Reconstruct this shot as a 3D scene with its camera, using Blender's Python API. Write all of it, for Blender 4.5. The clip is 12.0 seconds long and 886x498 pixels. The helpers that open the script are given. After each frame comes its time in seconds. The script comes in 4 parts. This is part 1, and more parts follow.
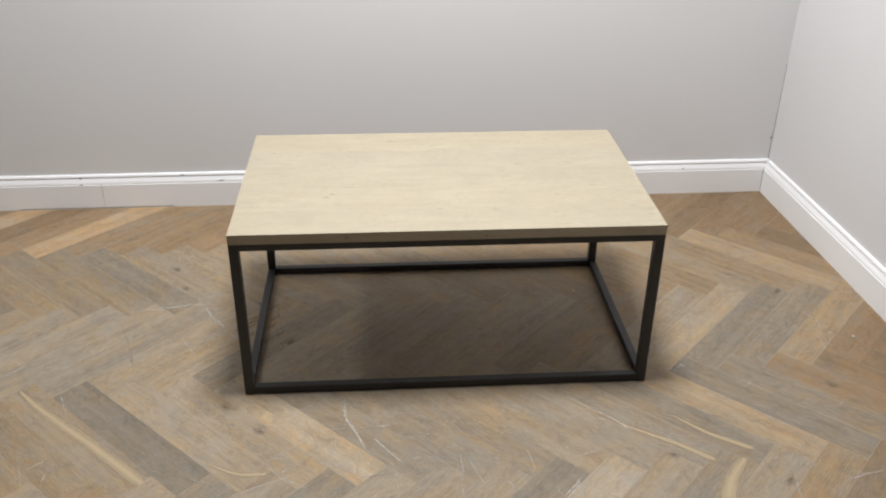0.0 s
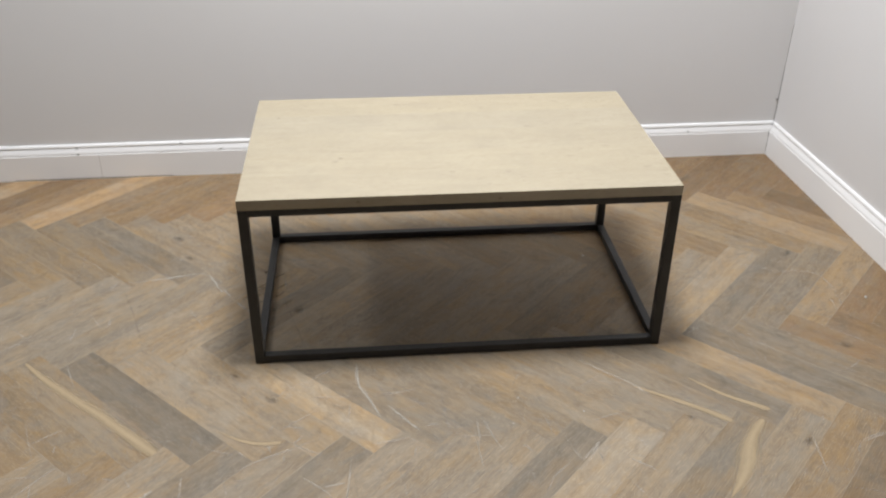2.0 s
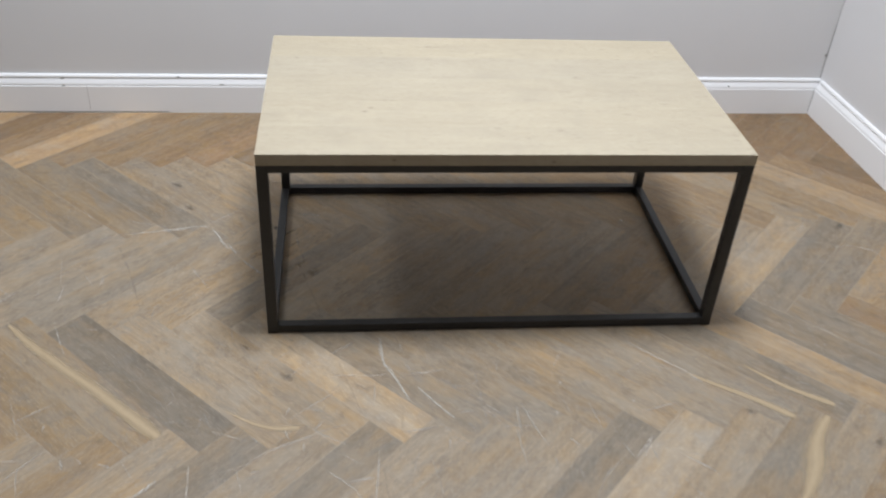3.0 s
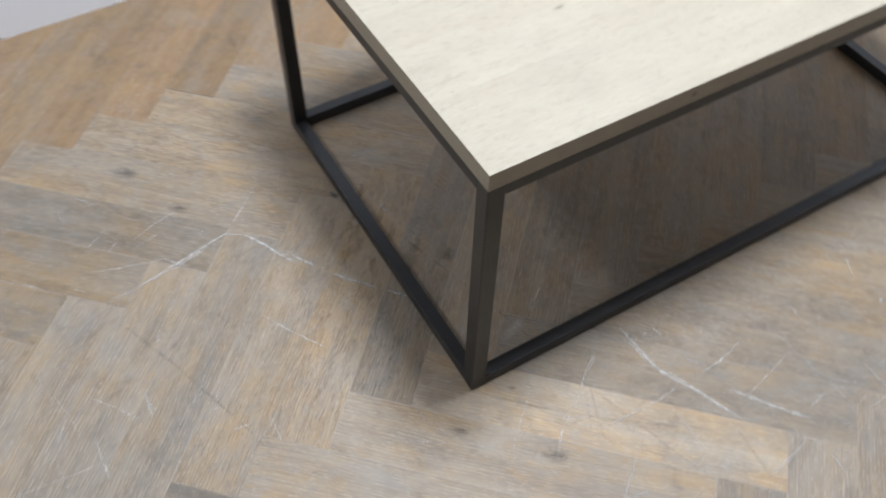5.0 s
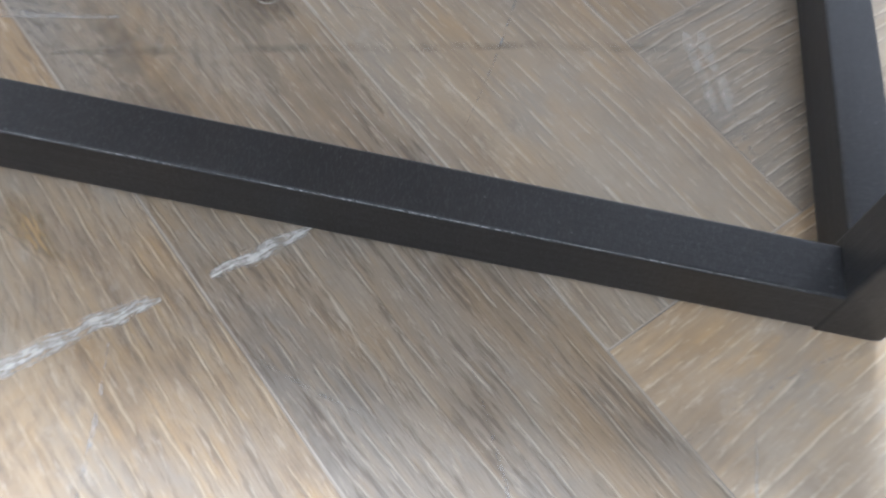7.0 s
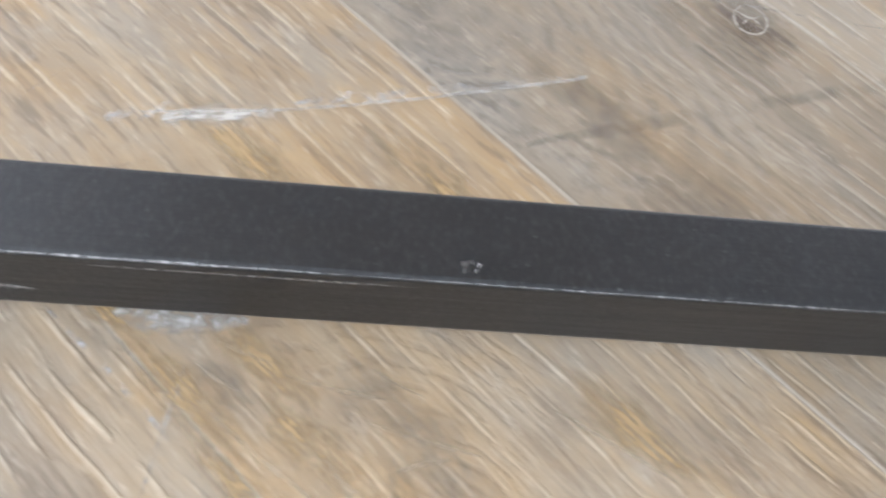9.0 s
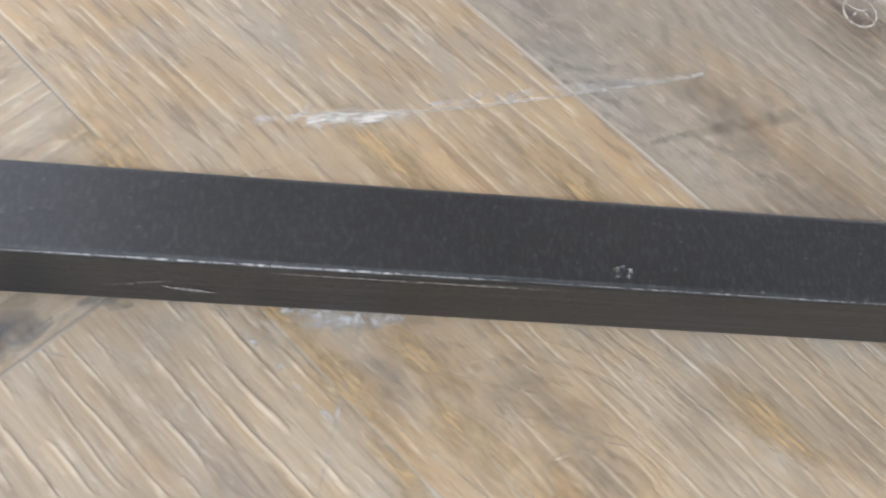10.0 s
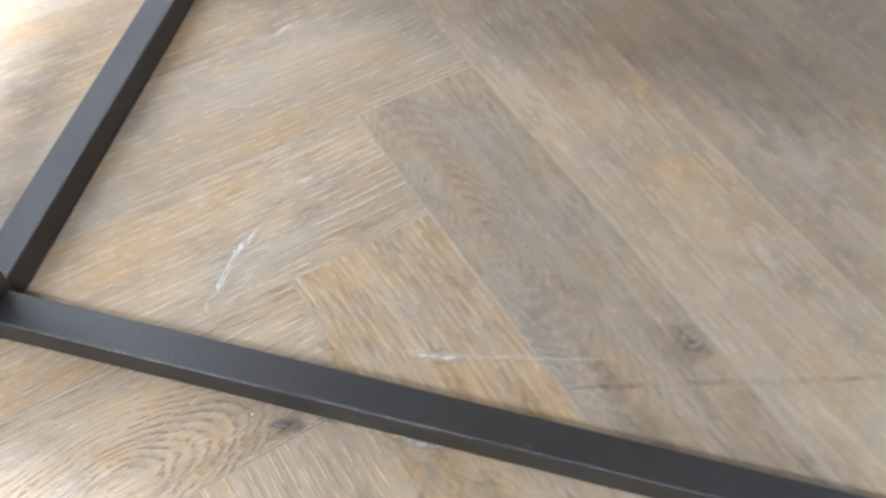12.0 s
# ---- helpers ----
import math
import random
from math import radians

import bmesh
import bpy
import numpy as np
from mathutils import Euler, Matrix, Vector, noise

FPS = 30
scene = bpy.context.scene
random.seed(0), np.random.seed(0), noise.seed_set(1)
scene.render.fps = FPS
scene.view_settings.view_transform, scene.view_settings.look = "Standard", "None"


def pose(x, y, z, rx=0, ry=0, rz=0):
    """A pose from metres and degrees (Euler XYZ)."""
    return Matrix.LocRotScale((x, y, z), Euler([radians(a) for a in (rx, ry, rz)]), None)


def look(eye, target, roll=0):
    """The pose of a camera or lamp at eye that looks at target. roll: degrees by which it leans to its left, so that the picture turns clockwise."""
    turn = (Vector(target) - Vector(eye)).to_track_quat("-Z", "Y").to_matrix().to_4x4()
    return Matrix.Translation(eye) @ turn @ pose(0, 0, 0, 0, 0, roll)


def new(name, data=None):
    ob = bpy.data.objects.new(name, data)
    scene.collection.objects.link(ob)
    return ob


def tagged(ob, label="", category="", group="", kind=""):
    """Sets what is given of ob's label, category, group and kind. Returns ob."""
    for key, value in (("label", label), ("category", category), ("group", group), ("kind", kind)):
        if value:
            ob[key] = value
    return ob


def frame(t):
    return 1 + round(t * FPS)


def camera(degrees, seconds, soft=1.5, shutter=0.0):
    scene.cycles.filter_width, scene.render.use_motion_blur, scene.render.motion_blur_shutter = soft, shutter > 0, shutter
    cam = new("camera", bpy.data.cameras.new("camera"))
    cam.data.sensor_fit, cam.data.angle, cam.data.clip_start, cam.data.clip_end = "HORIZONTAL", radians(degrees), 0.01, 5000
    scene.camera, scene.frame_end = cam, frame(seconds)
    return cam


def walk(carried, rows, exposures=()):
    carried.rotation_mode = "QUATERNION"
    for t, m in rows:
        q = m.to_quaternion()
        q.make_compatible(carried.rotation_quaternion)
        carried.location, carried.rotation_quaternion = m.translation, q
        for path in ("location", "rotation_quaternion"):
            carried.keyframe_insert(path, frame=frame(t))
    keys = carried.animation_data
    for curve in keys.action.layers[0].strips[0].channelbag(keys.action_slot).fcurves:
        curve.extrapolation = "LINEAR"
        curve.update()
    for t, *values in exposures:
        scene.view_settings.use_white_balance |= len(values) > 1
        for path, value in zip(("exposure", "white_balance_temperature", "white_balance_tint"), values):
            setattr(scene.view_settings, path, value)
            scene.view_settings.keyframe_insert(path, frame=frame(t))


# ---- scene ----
import itertools

cam = camera(52.89, 12.0, 2.1, 0.35)
PATH = [
    (0, (0.3473, -1.7731, 1.3815), (0.4476, -0.4645, 0.6553), 0.67),
    (0.5, (0.3472, -1.7767, 1.3788), (0.4466, -0.4683, 0.6520), 0.72),
    (1, (0.3416, -1.7751, 1.3668), (0.4403, -0.4682, 0.6375), 0.85),
    (1.5, (0.3385, -1.7592, 1.3559), (0.4373, -0.4555, 0.6207), 0.66),
    (2, (0.2914, -1.7484, 1.3458), (0.4108, -0.4641, 0.5802), 0.41),
    (2.5, (0.2125, -1.7191, 1.3049), (0.3636, -0.4783, 0.4757), 2.16),
    (3, (0.1744, -1.5106, 1.2823), (0.3342, -0.2899, 0.4253), 3.69),
    (3.5, (0.0834, -1.3019, 1.3009), (0.1790, -0.0959, 0.4140), 2.85),
    (3.7, (0.0192, -1.2312, 1.2952), (0.0911, -0.0398, 0.3868), 2.29),
    (5.3, (-0.3997, -0.2997, 1.0453), (-0.1971, -0.1153, 0.6271), 4.60),
    (5.5, (-0.4173, -0.1872, 1.0066), (-0.1874, -0.0574, 0.5819), 7.20),
    (6, (-0.3193, 0.0632, 0.8039), (-0.0792, 0.1030, 0.3671), 12.83),
    (6.1, (-0.3011, 0.1024, 0.7354), (-0.0585, 0.1360, 0.2995), 13.40),
    (6.5, (-0.2195, 0.1509, 0.4203), (0.0303, 0.1651, -0.0126), 14.30),
    (6.7, (-0.1714, 0.1466, 0.2961), (0.0820, 0.1447, -0.1350), 14.93),
    (8.3, (-0.1012, 0.2454, 0.1708), (0.1640, 0.1987, -0.2506), 13.12),
    (8.5, (-0.0894, 0.2635, 0.1664), (0.1650, 0.2144, -0.2612), 13.53),
    (9, (-0.0736, 0.3209, 0.1610), (0.1767, 0.2671, -0.2685), 14.71),
    (9.5, (-0.0686, 0.3379, 0.1616), (0.1542, 0.2968, -0.2841), 13.06),
    (10, (-0.0693, 0.3480, 0.1719), (0.1553, 0.3035, -0.2726), 13.73),
    (10.5, (-0.0872, 0.3928, 0.1824), (0.1462, 0.3579, -0.2585), 13.39),
    (11, (-0.1149, 0.4258, 0.2097), (0.1328, 0.4050, -0.2241), 14.16),
    (11.5, (-0.1418, 0.4021, 0.2754), (0.1292, 0.4168, -0.1446), 9.91),
    (12, (-0.1627, 0.3221, 0.4290), (0.1097, 0.3653, 0.0119), 5.20),
]
EXPOSURES = [
    (0, -0.05, 6500, 10), (2.0, -0.09, 6500, 10), (2.5, -0.11, 6300, 10), (3.0, -0.11, 6100, 10), (3.7, -0.13, 6200, 10), (5.3, 0.17, 5550, 10), (6.0, 0.30, 5450, 10), (6.5, 1.30, 5350, 10),
    (6.7, 1.46, 5350, 10), (8.3, 2.26, 5550, 9), (9.0, 2.34, 5550, 9), (9.5, 2.28, 5550, 9), (10.5, 2.10, 5600, 9), (11.0, 1.80, 5600, 9), (11.5, 1.76, 5650, 9), (12.0, 2.14, 5650, 9),
]
walk(cam, [(t, look(eye, target, roll)) for t, eye, target, roll in PATH], EXPOSURES)

# ---- light ----
world = bpy.data.worlds.new("world")
scene.world = world
world.use_nodes = True
world.node_tree.nodes["Background"].inputs[0].default_value = (0.9, 0.95, 1.0, 1)
world.node_tree.nodes["Background"].inputs[1].default_value = 0.004


def ceiling_lamp(x, y, size, watts, colour=(0.975, 0.985, 1.0)):
    """A square ceiling lamp that shines straight down."""
    data = bpy.data.lights.new("ceiling_lamp", "AREA")
    data.shape, data.size, data.energy, data.color = "SQUARE", size, watts, colour
    ob = new("ceiling_lamp", data)
    ob.matrix_world = pose(x, y, 2.66)
    return ob


ceiling_lamp(-1.58, 0.00, 0.30, 22)
ceiling_lamp(0.48, 0.15, 0.50, 77)

# ---- materials ----


def material(name):
    m = bpy.data.materials.new(name)
    m.use_nodes = True
    return m, m.node_tree, m.node_tree.nodes["Principled BSDF"]


def node(tree, kind, **values):
    n = tree.nodes.new(kind)
    for key, value in values.items():
        if key.startswith("in_"):
            n.inputs[int(key[3:])].default_value = value
    return n


def link(tree, a, b):
    tree.links.new(a, b)


def math_node(tree, op, a, b=None, clamp=False):
    n = tree.nodes.new("ShaderNodeMath")
    n.operation, n.use_clamp = op, clamp
    for i, v in enumerate((a, b)):
        if v is None:
            continue
        if isinstance(v, (int, float)):
            n.inputs[i].default_value = v
        else:
            tree.links.new(v, n.inputs[i])
    return n.outputs[0]


def ramp(tree, value, stops):
    n = tree.nodes.new("ShaderNodeValToRGB")
    el = n.color_ramp.elements
    while len(el) < len(stops):
        el.new(0.5)
    for e, (p, c) in zip(el, stops):
        e.position = p
        e.color = (*c, 1) if isinstance(c, tuple) else (c, c, c, 1)
    tree.links.new(value, n.inputs[0])
    return n.outputs[0]


def mix(tree, fac, a, b, blend="MIX"):
    n = tree.nodes.new("ShaderNodeMix")
    n.data_type, n.blend_type = "RGBA", blend
    for sock, v in ((n.inputs[0], fac), (n.inputs[6], a), (n.inputs[7], b)):
        if isinstance(v, (int, float)):
            sock.default_value = v
        elif isinstance(v, tuple):
            sock.default_value = (*v, 1)
        else:
            tree.links.new(v, sock)
    return n.outputs[2]


def stretched(tree, vector, sx, sy, sz=1.0):
    n = tree.nodes.new("ShaderNodeMapping")
    n.inputs["Scale"].default_value = (sx, sy, sz)
    tree.links.new(vector, n.inputs["Vector"])
    return n.outputs[0]


def noise_tex(tree, vector, scale, detail=3.0, rough=0.55, distortion=0.0):
    n = tree.nodes.new("ShaderNodeTexNoise")
    n.inputs["Scale"].default_value, n.inputs["Detail"].default_value = scale, detail
    n.inputs["Roughness"].default_value, n.inputs["Distortion"].default_value = rough, distortion
    tree.links.new(vector, n.inputs["Vector"])
    return n.outputs["Fac"]


def bump(tree, bsdf, height, strength, distance):
    n = tree.nodes.new("ShaderNodeBump")
    n.inputs["Strength"].default_value, n.inputs["Distance"].default_value = strength, distance
    tree.links.new(height, n.inputs["Height"])
    tree.links.new(n.outputs[0], bsdf.inputs["Normal"])


def floor_wood(name, joined=False):
    """Worn, brushed oak. The map holds metres along and across each plank; the object's colour sets tone (red), warmth (green), how ringed
    the plank is (blue) and how round its rings are (alpha). joined: many planks in one mesh, each with a tone of its own."""
    m, t, bsdf = material(name)
    coord = node(t, "ShaderNodeTexCoord")
    info = node(t, "ShaderNodeObjectInfo")
    sep = node(t, "ShaderNodeSeparateColor")
    link(t, info.outputs["Color"], sep.inputs[0])
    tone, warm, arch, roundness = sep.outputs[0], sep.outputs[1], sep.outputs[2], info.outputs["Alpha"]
    if joined:
        island = node(t, "ShaderNodeNewGeometry").outputs["Random Per Island"]
        tone = math_node(t, "MULTIPLY", tone, math_node(t, "ADD", math_node(t, "MULTIPLY", island, 0.42), 0.79))
        warm = math_node(t, "FRACT", math_node(t, "MULTIPLY", island, 7.3))
    shift = node(t, "ShaderNodeCombineXYZ")
    for i, k in enumerate((53.0, 17.0, 91.0)):
        link(t, math_node(t, "MULTIPLY", info.outputs["Random"], k), shift.inputs[i])
    add = node(t, "ShaderNodeVectorMath")
    link(t, coord.outputs["UV"], add.inputs[0])
    link(t, shift.outputs[0], add.inputs[1])
    v0 = add.outputs[0]

    def times(x, y, clamp=False):
        return math_node(t, "MULTIPLY", x, y, clamp)

    def plus(x, y):
        return math_node(t, "ADD", x, y)

    def less(x, y):
        return math_node(t, "SUBTRACT", x, y)

    def grain(along, across, depth=1.0, detail=3.0, rough=0.55, vector=None, distortion=0.0):
        return noise_tex(t, stretched(t, vector or v, along, across, depth), 1.0, detail, rough, distortion)

    # the grain sways across the plank, in a long bow and in short waves
    bow = grain(2.6, 6.0, 1.0, 2.0, 0.5, v0)
    sway = grain(9.0, 16.0, 2.0, 3.0, 0.55, v0)
    side = node(t, "ShaderNodeCombineXYZ")
    link(t, plus(times(less(bow, 0.5), 0.024), times(less(sway, 0.5), 0.005)), side.inputs[1])
    bent = node(t, "ShaderNodeVectorMath")
    link(t, v0, bent.inputs[0])
    link(t, side.outputs[0], bent.inputs[1])
    v = bent.outputs[0]
    split = node(t, "ShaderNodeSeparateXYZ")
    link(t, v, split.inputs[0])
    across = split.outputs[1]

    wob = grain(34.0, 130.0, 1.0, 4.0, 0.65, v0)
    # flat-sawn planks: ovals about the heart, which is the map's origin
    own = node(t, "ShaderNodeSeparateXYZ")
    link(t, coord.outputs["UV"], own.inputs[0])
    off = plus(own.outputs[1], plus(times(less(sway, 0.5), 0.030), times(less(wob, 0.5), 0.010)))
    far_on = times(plus(own.outputs[0], times(less(bow, 0.5), 0.10)), roundness)
    oval = math_node(t, "POWER", plus(times(off, off), times(far_on, far_on)), 0.5)
    pick = times(less(arch, 0.78), 5.0, True)
    near = times(ramp(t, times(oval, 10.0), [(0.0, 0.4), (0.06, 1.0), (0.26, 1.0), (0.60, 0.0)]), pick)
    plain_part = less(1.0, near)

    # growth rings
    nest = plus(times(oval, 2000.0), plus(times(sway, 24.0), plus(times(wob, 7.0), times(bow, 9.0))))
    ring = math_node(t, "MULTIPLY_ADD", math_node(t, "SINE", nest), 0.5)
    ring.node.inputs[2].default_value = 0.5
    faded = ramp(t, noise_tex(t, v0, 30.0, 4.0, 0.6), [(0.38, 0.30), (0.58, 1.0)])
    torn = times(ramp(t, grain(190.0, 420.0, 9.0, 3.0, 0.62, v0), [(0.43, 0.05), (0.55, 1.0)]), faded)
    dark_ring = times(times(ramp(t, ring, [(0.55, 0.0), (0.96, 1.0)]), near), torn)
    pale_ring = times(times(ramp(t, ring, [(0.06, 1.0), (0.30, 0.0)]), near), torn)

    # brushed-out ridges a few millimetres apart, broken: an amber flank climbs to a thin pale crest, a grey furrow lies behind it
    lean = grain(3.6, 34.0, 4.0, 3.0, 0.5, v0)
    phase = math_node(t, "FRACT", plus(times(across, 200.0), plus(times(lean, 2.8), times(wob, 0.50))))
    kept = times(ramp(t, grain(52.0, 150.0, 6.0, 4.0, 0.62, v0), [(0.47, 0.0), (0.58, 1.0)]), plain_part)
    line = times(ramp(t, phase, [(0.74, 0.0), (0.88, 1.0), (0.93, 1.0), (0.98, 0.0)]), kept)
    flank = times(ramp(t, phase, [(0.30, 0.0), (0.72, 1.0), (0.84, 0.0)]), kept)
    groove = times(ramp(t, phase, [(0.0, 1.0), (0.10, 1.0), (0.34, 0.0), (0.97, 0.0), (1.0, 1.0)]), kept)

    # colour drifts in long streaks, in patches and in fine grain
    long = grain(2.4, 46.0, 1.0, 4.0, 0.55)
    mid = grain(11.0, 150.0, 3.0, 4.0, 0.60)
    fine = grain(60.0, 720.0, 5.0, 3.0, 0.60)
    dash = grain(46.0, 420.0, 11.0, 3.0, 0.62)
    amber = grain(13.0, 46.0, 13.0, 5.0, 0.62, None, 0.5)
    patch = grain(6.0, 13.0, 1.0, 4.0, 0.58, v0, 0.5)
    cold = grain(12.0, 20.0, 5.0, 6.0, 0.66, v0, 0.6)
    stain = grain(17.0, 26.0, 8.0, 6.0, 0.66, v0, 0.8)
    scuff = noise_tex(t, v0, 60.0, 7.0, 0.74)
    blot = noise_tex(t, v0, 24.0, 6.0, 0.68)
    haze = noise_tex(t, v0, 9.0, 7.0, 0.70)
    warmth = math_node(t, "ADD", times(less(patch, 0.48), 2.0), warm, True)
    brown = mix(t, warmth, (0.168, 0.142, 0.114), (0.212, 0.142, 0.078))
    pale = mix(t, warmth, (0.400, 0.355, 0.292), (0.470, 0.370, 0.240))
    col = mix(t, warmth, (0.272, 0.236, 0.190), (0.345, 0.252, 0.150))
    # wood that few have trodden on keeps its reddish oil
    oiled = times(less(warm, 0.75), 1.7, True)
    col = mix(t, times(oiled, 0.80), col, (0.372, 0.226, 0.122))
    col = mix(t, times(ramp(t, long, [(0.34, 1.0), (0.54, 0.0)]), 0.40), col, brown)
    col = mix(t, times(ramp(t, long, [(0.50, 0.0), (0.68, 1.0)]), 0.30), col, pale)
    col = mix(t, times(ramp(t, amber, [(0.48, 0.0), (0.62, 1.0)]), plus(0.12, times(warmth, 0.48))), col, (0.400, 0.262, 0.116))
    col = mix(t, times(ramp(t, mid, [(0.54, 0.0), (0.66, 1.0)]), 0.24), col, pale)
    col = mix(t, times(ramp(t, mid, [(0.34, 1.0), (0.46, 0.0)]), 0.22), col, brown)
    col = mix(t, times(ramp(t, blot, [(0.34, 1.0), (0.50, 0.0)]), 0.30), col, brown)
    col = mix(t, times(ramp(t, haze, [(0.50, 0.0), (0.62, 1.0)]), 0.40), col, (0.345, 0.312, 0.264))
    col = mix(t, times(ramp(t, cold, [(0.50, 0.0), (0.64, 1.0)]), less(0.54, times(oiled, 0.36))), col, (0.262, 0.243, 0.216))
    col = mix(t, times(ramp(t, stain, [(0.53, 0.0), (0.70, 1.0)]), 0.46), col, (0.132, 0.108, 0.086))
    col = mix(t, times(ramp(t, fine, [(0.53, 0.0), (0.68, 1.0)]), 0.22), col, pale)
    col = mix(t, times(ramp(t, dash, [(0.54, 0.0), (0.64, 1.0)]), times(plus(0.04, times(arch, 0.56)), plain_part)), col, (0.122, 0.092, 0.066))
    col = mix(t, times(flank, 0.42), col, mix(t, warmth, (0.360, 0.285, 0.195), (0.425, 0.292, 0.145)))
    # furrow shade and crest highlight are also in the colour, besides the bump
    col = mix(t, times(groove, 0.26), col, (0.190, 0.160, 0.128))
    col = mix(t, times(line, 0.54), col, mix(t, warmth, (0.56, 0.510, 0.430), (0.60, 0.490, 0.340)))
    # small highlights put into the colour, as pale dashes along the grain
    glint = grain(95.0, 520.0, 7.0, 3.0, 0.66)
    col = mix(t, times(ramp(t, glint, [(0.58, 0.0), (0.70, 1.0)]), 0.32), col, (0.60, 0.530, 0.430))
    col = mix(t, times(dark_ring, 0.64), col, (0.140, 0.116, 0.092))
    col = mix(t, times(pale_ring, 0.42), col, pale)
    col = mix(t, times(ramp(t, scuff, [(0.57, 0.0), (0.74, 1.0)]), 0.34), col, (0.46, 0.43, 0.385))
    col = mix(t, 1.0, col, (0.905, 0.866, 0.806), "MULTIPLY")
    scale = node(t, "ShaderNodeVectorMath")
    scale.operation = "SCALE"
    link(t, col, scale.inputs[0])
    link(t, tone, scale.inputs["Scale"])
    link(t, scale.outputs[0], bsdf.inputs["Base Color"])
    rough = plus(times(scuff, 0.34), plus(times(mid, 0.20), 0.26))
    link(t, rough, bsdf.inputs["Roughness"])
    bsdf.inputs["Specular IOR Level"].default_value = 0.36
    h = plus(plus(times(line, 0.7), times(groove, -0.4)), plus(times(dash, -0.5), plus(times(fine, 0.4), times(dark_ring, -0.8))))
    bump(t, bsdf, h, 0.50, 0.0010)
    return m


def pale_wood():
    """Whitewashed oak of the tabletop."""
    m, t, bsdf = material("whitewashed_oak")
    coord = node(t, "ShaderNodeTexCoord")
    info = node(t, "ShaderNodeObjectInfo")
    shift = node(t, "ShaderNodeCombineXYZ")
    for i, k in enumerate((41.0, 13.0, 7.0)):
        link(t, math_node(t, "MULTIPLY", info.outputs["Random"], k), shift.inputs[i])
    add = node(t, "ShaderNodeVectorMath")
    link(t, coord.outputs["Object"], add.inputs[0])
    link(t, shift.outputs[0], add.inputs[1])
    v = add.outputs[0]
    streak = noise_tex(t, stretched(t, v, 4.0, 120.0, 120.0), 1.0, 5.0, 0.62)
    fine = noise_tex(t, stretched(t, v, 45.0, 900.0, 900.0), 1.0, 3.0, 0.6)
    cloud = noise_tex(t, stretched(t, v, 5.0, 18.0, 18.0), 1.0, 6.0, 0.66, 0.6)
    col = mix(t, cloud, (0.346, 0.292, 0.206), (0.468, 0.412, 0.312))
    col = mix(t, math_node(t, "MULTIPLY", ramp(t, streak, [(0.30, 1.0), (0.55, 0.0)]), 0.16), col, (0.270, 0.232, 0.165))
    col = mix(t, math_node(t, "MULTIPLY", ramp(t, fine, [(0.50, 0.0), (0.75, 1.0)]), 0.32), col, (0.49, 0.455, 0.385))
    speckle = noise_tex(t, stretched(t, v, 70.0, 190.0, 190.0), 1.0, 5.0, 0.7, 0.4)
    col = mix(t, math_node(t, "MULTIPLY", ramp(t, speckle, [(0.52, 0.0), (0.70, 1.0)]), 0.50), col, (0.300, 0.250, 0.178))
    mottle = noise_tex(t, stretched(t, v, 7.0, 9.0, 9.0), 1.0, 6.0, 0.68)
    col = mix(t, math_node(t, "MULTIPLY", ramp(t, mottle, [(0.48, 0.0), (0.66, 1.0)]), 0.34), col, (0.335, 0.292, 0.222))
    pits = noise_tex(t, stretched(t, v, 38.0, 120.0, 120.0), 1.0, 2.0, 0.6)
    some = ramp(t, noise_tex(t, stretched(t, v, 2.0, 4.0, 4.0), 1.0, 3.0, 0.6), [(0.46, 0.0), (0.62, 1.0)])
    col = mix(t, math_node(t, "MULTIPLY", math_node(t, "MULTIPLY", ramp(t, pits, [(0.64, 0.0), (0.70, 1.0)]), some), 0.55), col, (0.215, 0.180, 0.130))
    tint = mix(t, info.outputs["Random"], (0.955, 0.962, 0.970), (1.0, 0.992, 0.962))
    col = mix(t, 1.0, col, tint, "MULTIPLY")
    link(t, col, bsdf.inputs["Base Color"])
    bsdf.inputs["Roughness"].default_value = 0.55
    bsdf.inputs["Specular IOR Level"].default_value = 0.35
    bump(t, bsdf, math_node(t, "ADD", math_node(t, "ADD", streak, fine), math_node(t, "MULTIPLY", speckle, -1.4)), 0.45, 0.0008)
    return m


def black_steel():
    """Satin black coating with fine hairs across the tube and pale specks; the tube runs along x."""
    m, t, bsdf = material("black_powder_coated_steel")
    coord = node(t, "ShaderNodeTexCoord")
    v = coord.outputs["Object"]
    hairs = noise_tex(t, stretched(t, v, 2600.0, 560.0, 560.0), 1.0, 3.0, 0.65)
    along = noise_tex(t, stretched(t, v, 20.0, 700.0, 700.0), 1.0, 3.0, 0.6)
    speck = noise_tex(t, v, 520.0, 2.0, 0.7)
    dust = noise_tex(t, v, 14.0, 4.0, 0.6)
    col = mix(t, ramp(t, dust, [(0.35, 0.0), (0.75, 1.0)]), (0.0100, 0.0100, 0.0103), (0.0180, 0.0180, 0.0186))
    col = mix(t, math_node(t, "MULTIPLY", ramp(t, hairs, [(0.50, 0.0), (0.72, 1.0)]), 0.16), col, (0.17, 0.168, 0.165))
    col = mix(t, math_node(t, "MULTIPLY", ramp(t, speck, [(0.70, 0.0), (0.80, 1.0)]), 0.45), col, (0.22, 0.215, 0.21))
    link(t, col, bsdf.inputs["Base Color"])
    link(t, math_node(t, "ADD", math_node(t, "MULTIPLY", along, 0.20), 0.32), bsdf.inputs["Roughness"])
    bsdf.inputs["Specular IOR Level"].default_value = 0.50
    bump(t, bsdf, math_node(t, "ADD", hairs, math_node(t, "ADD", along, speck)), 0.25, 0.0003)
    return m


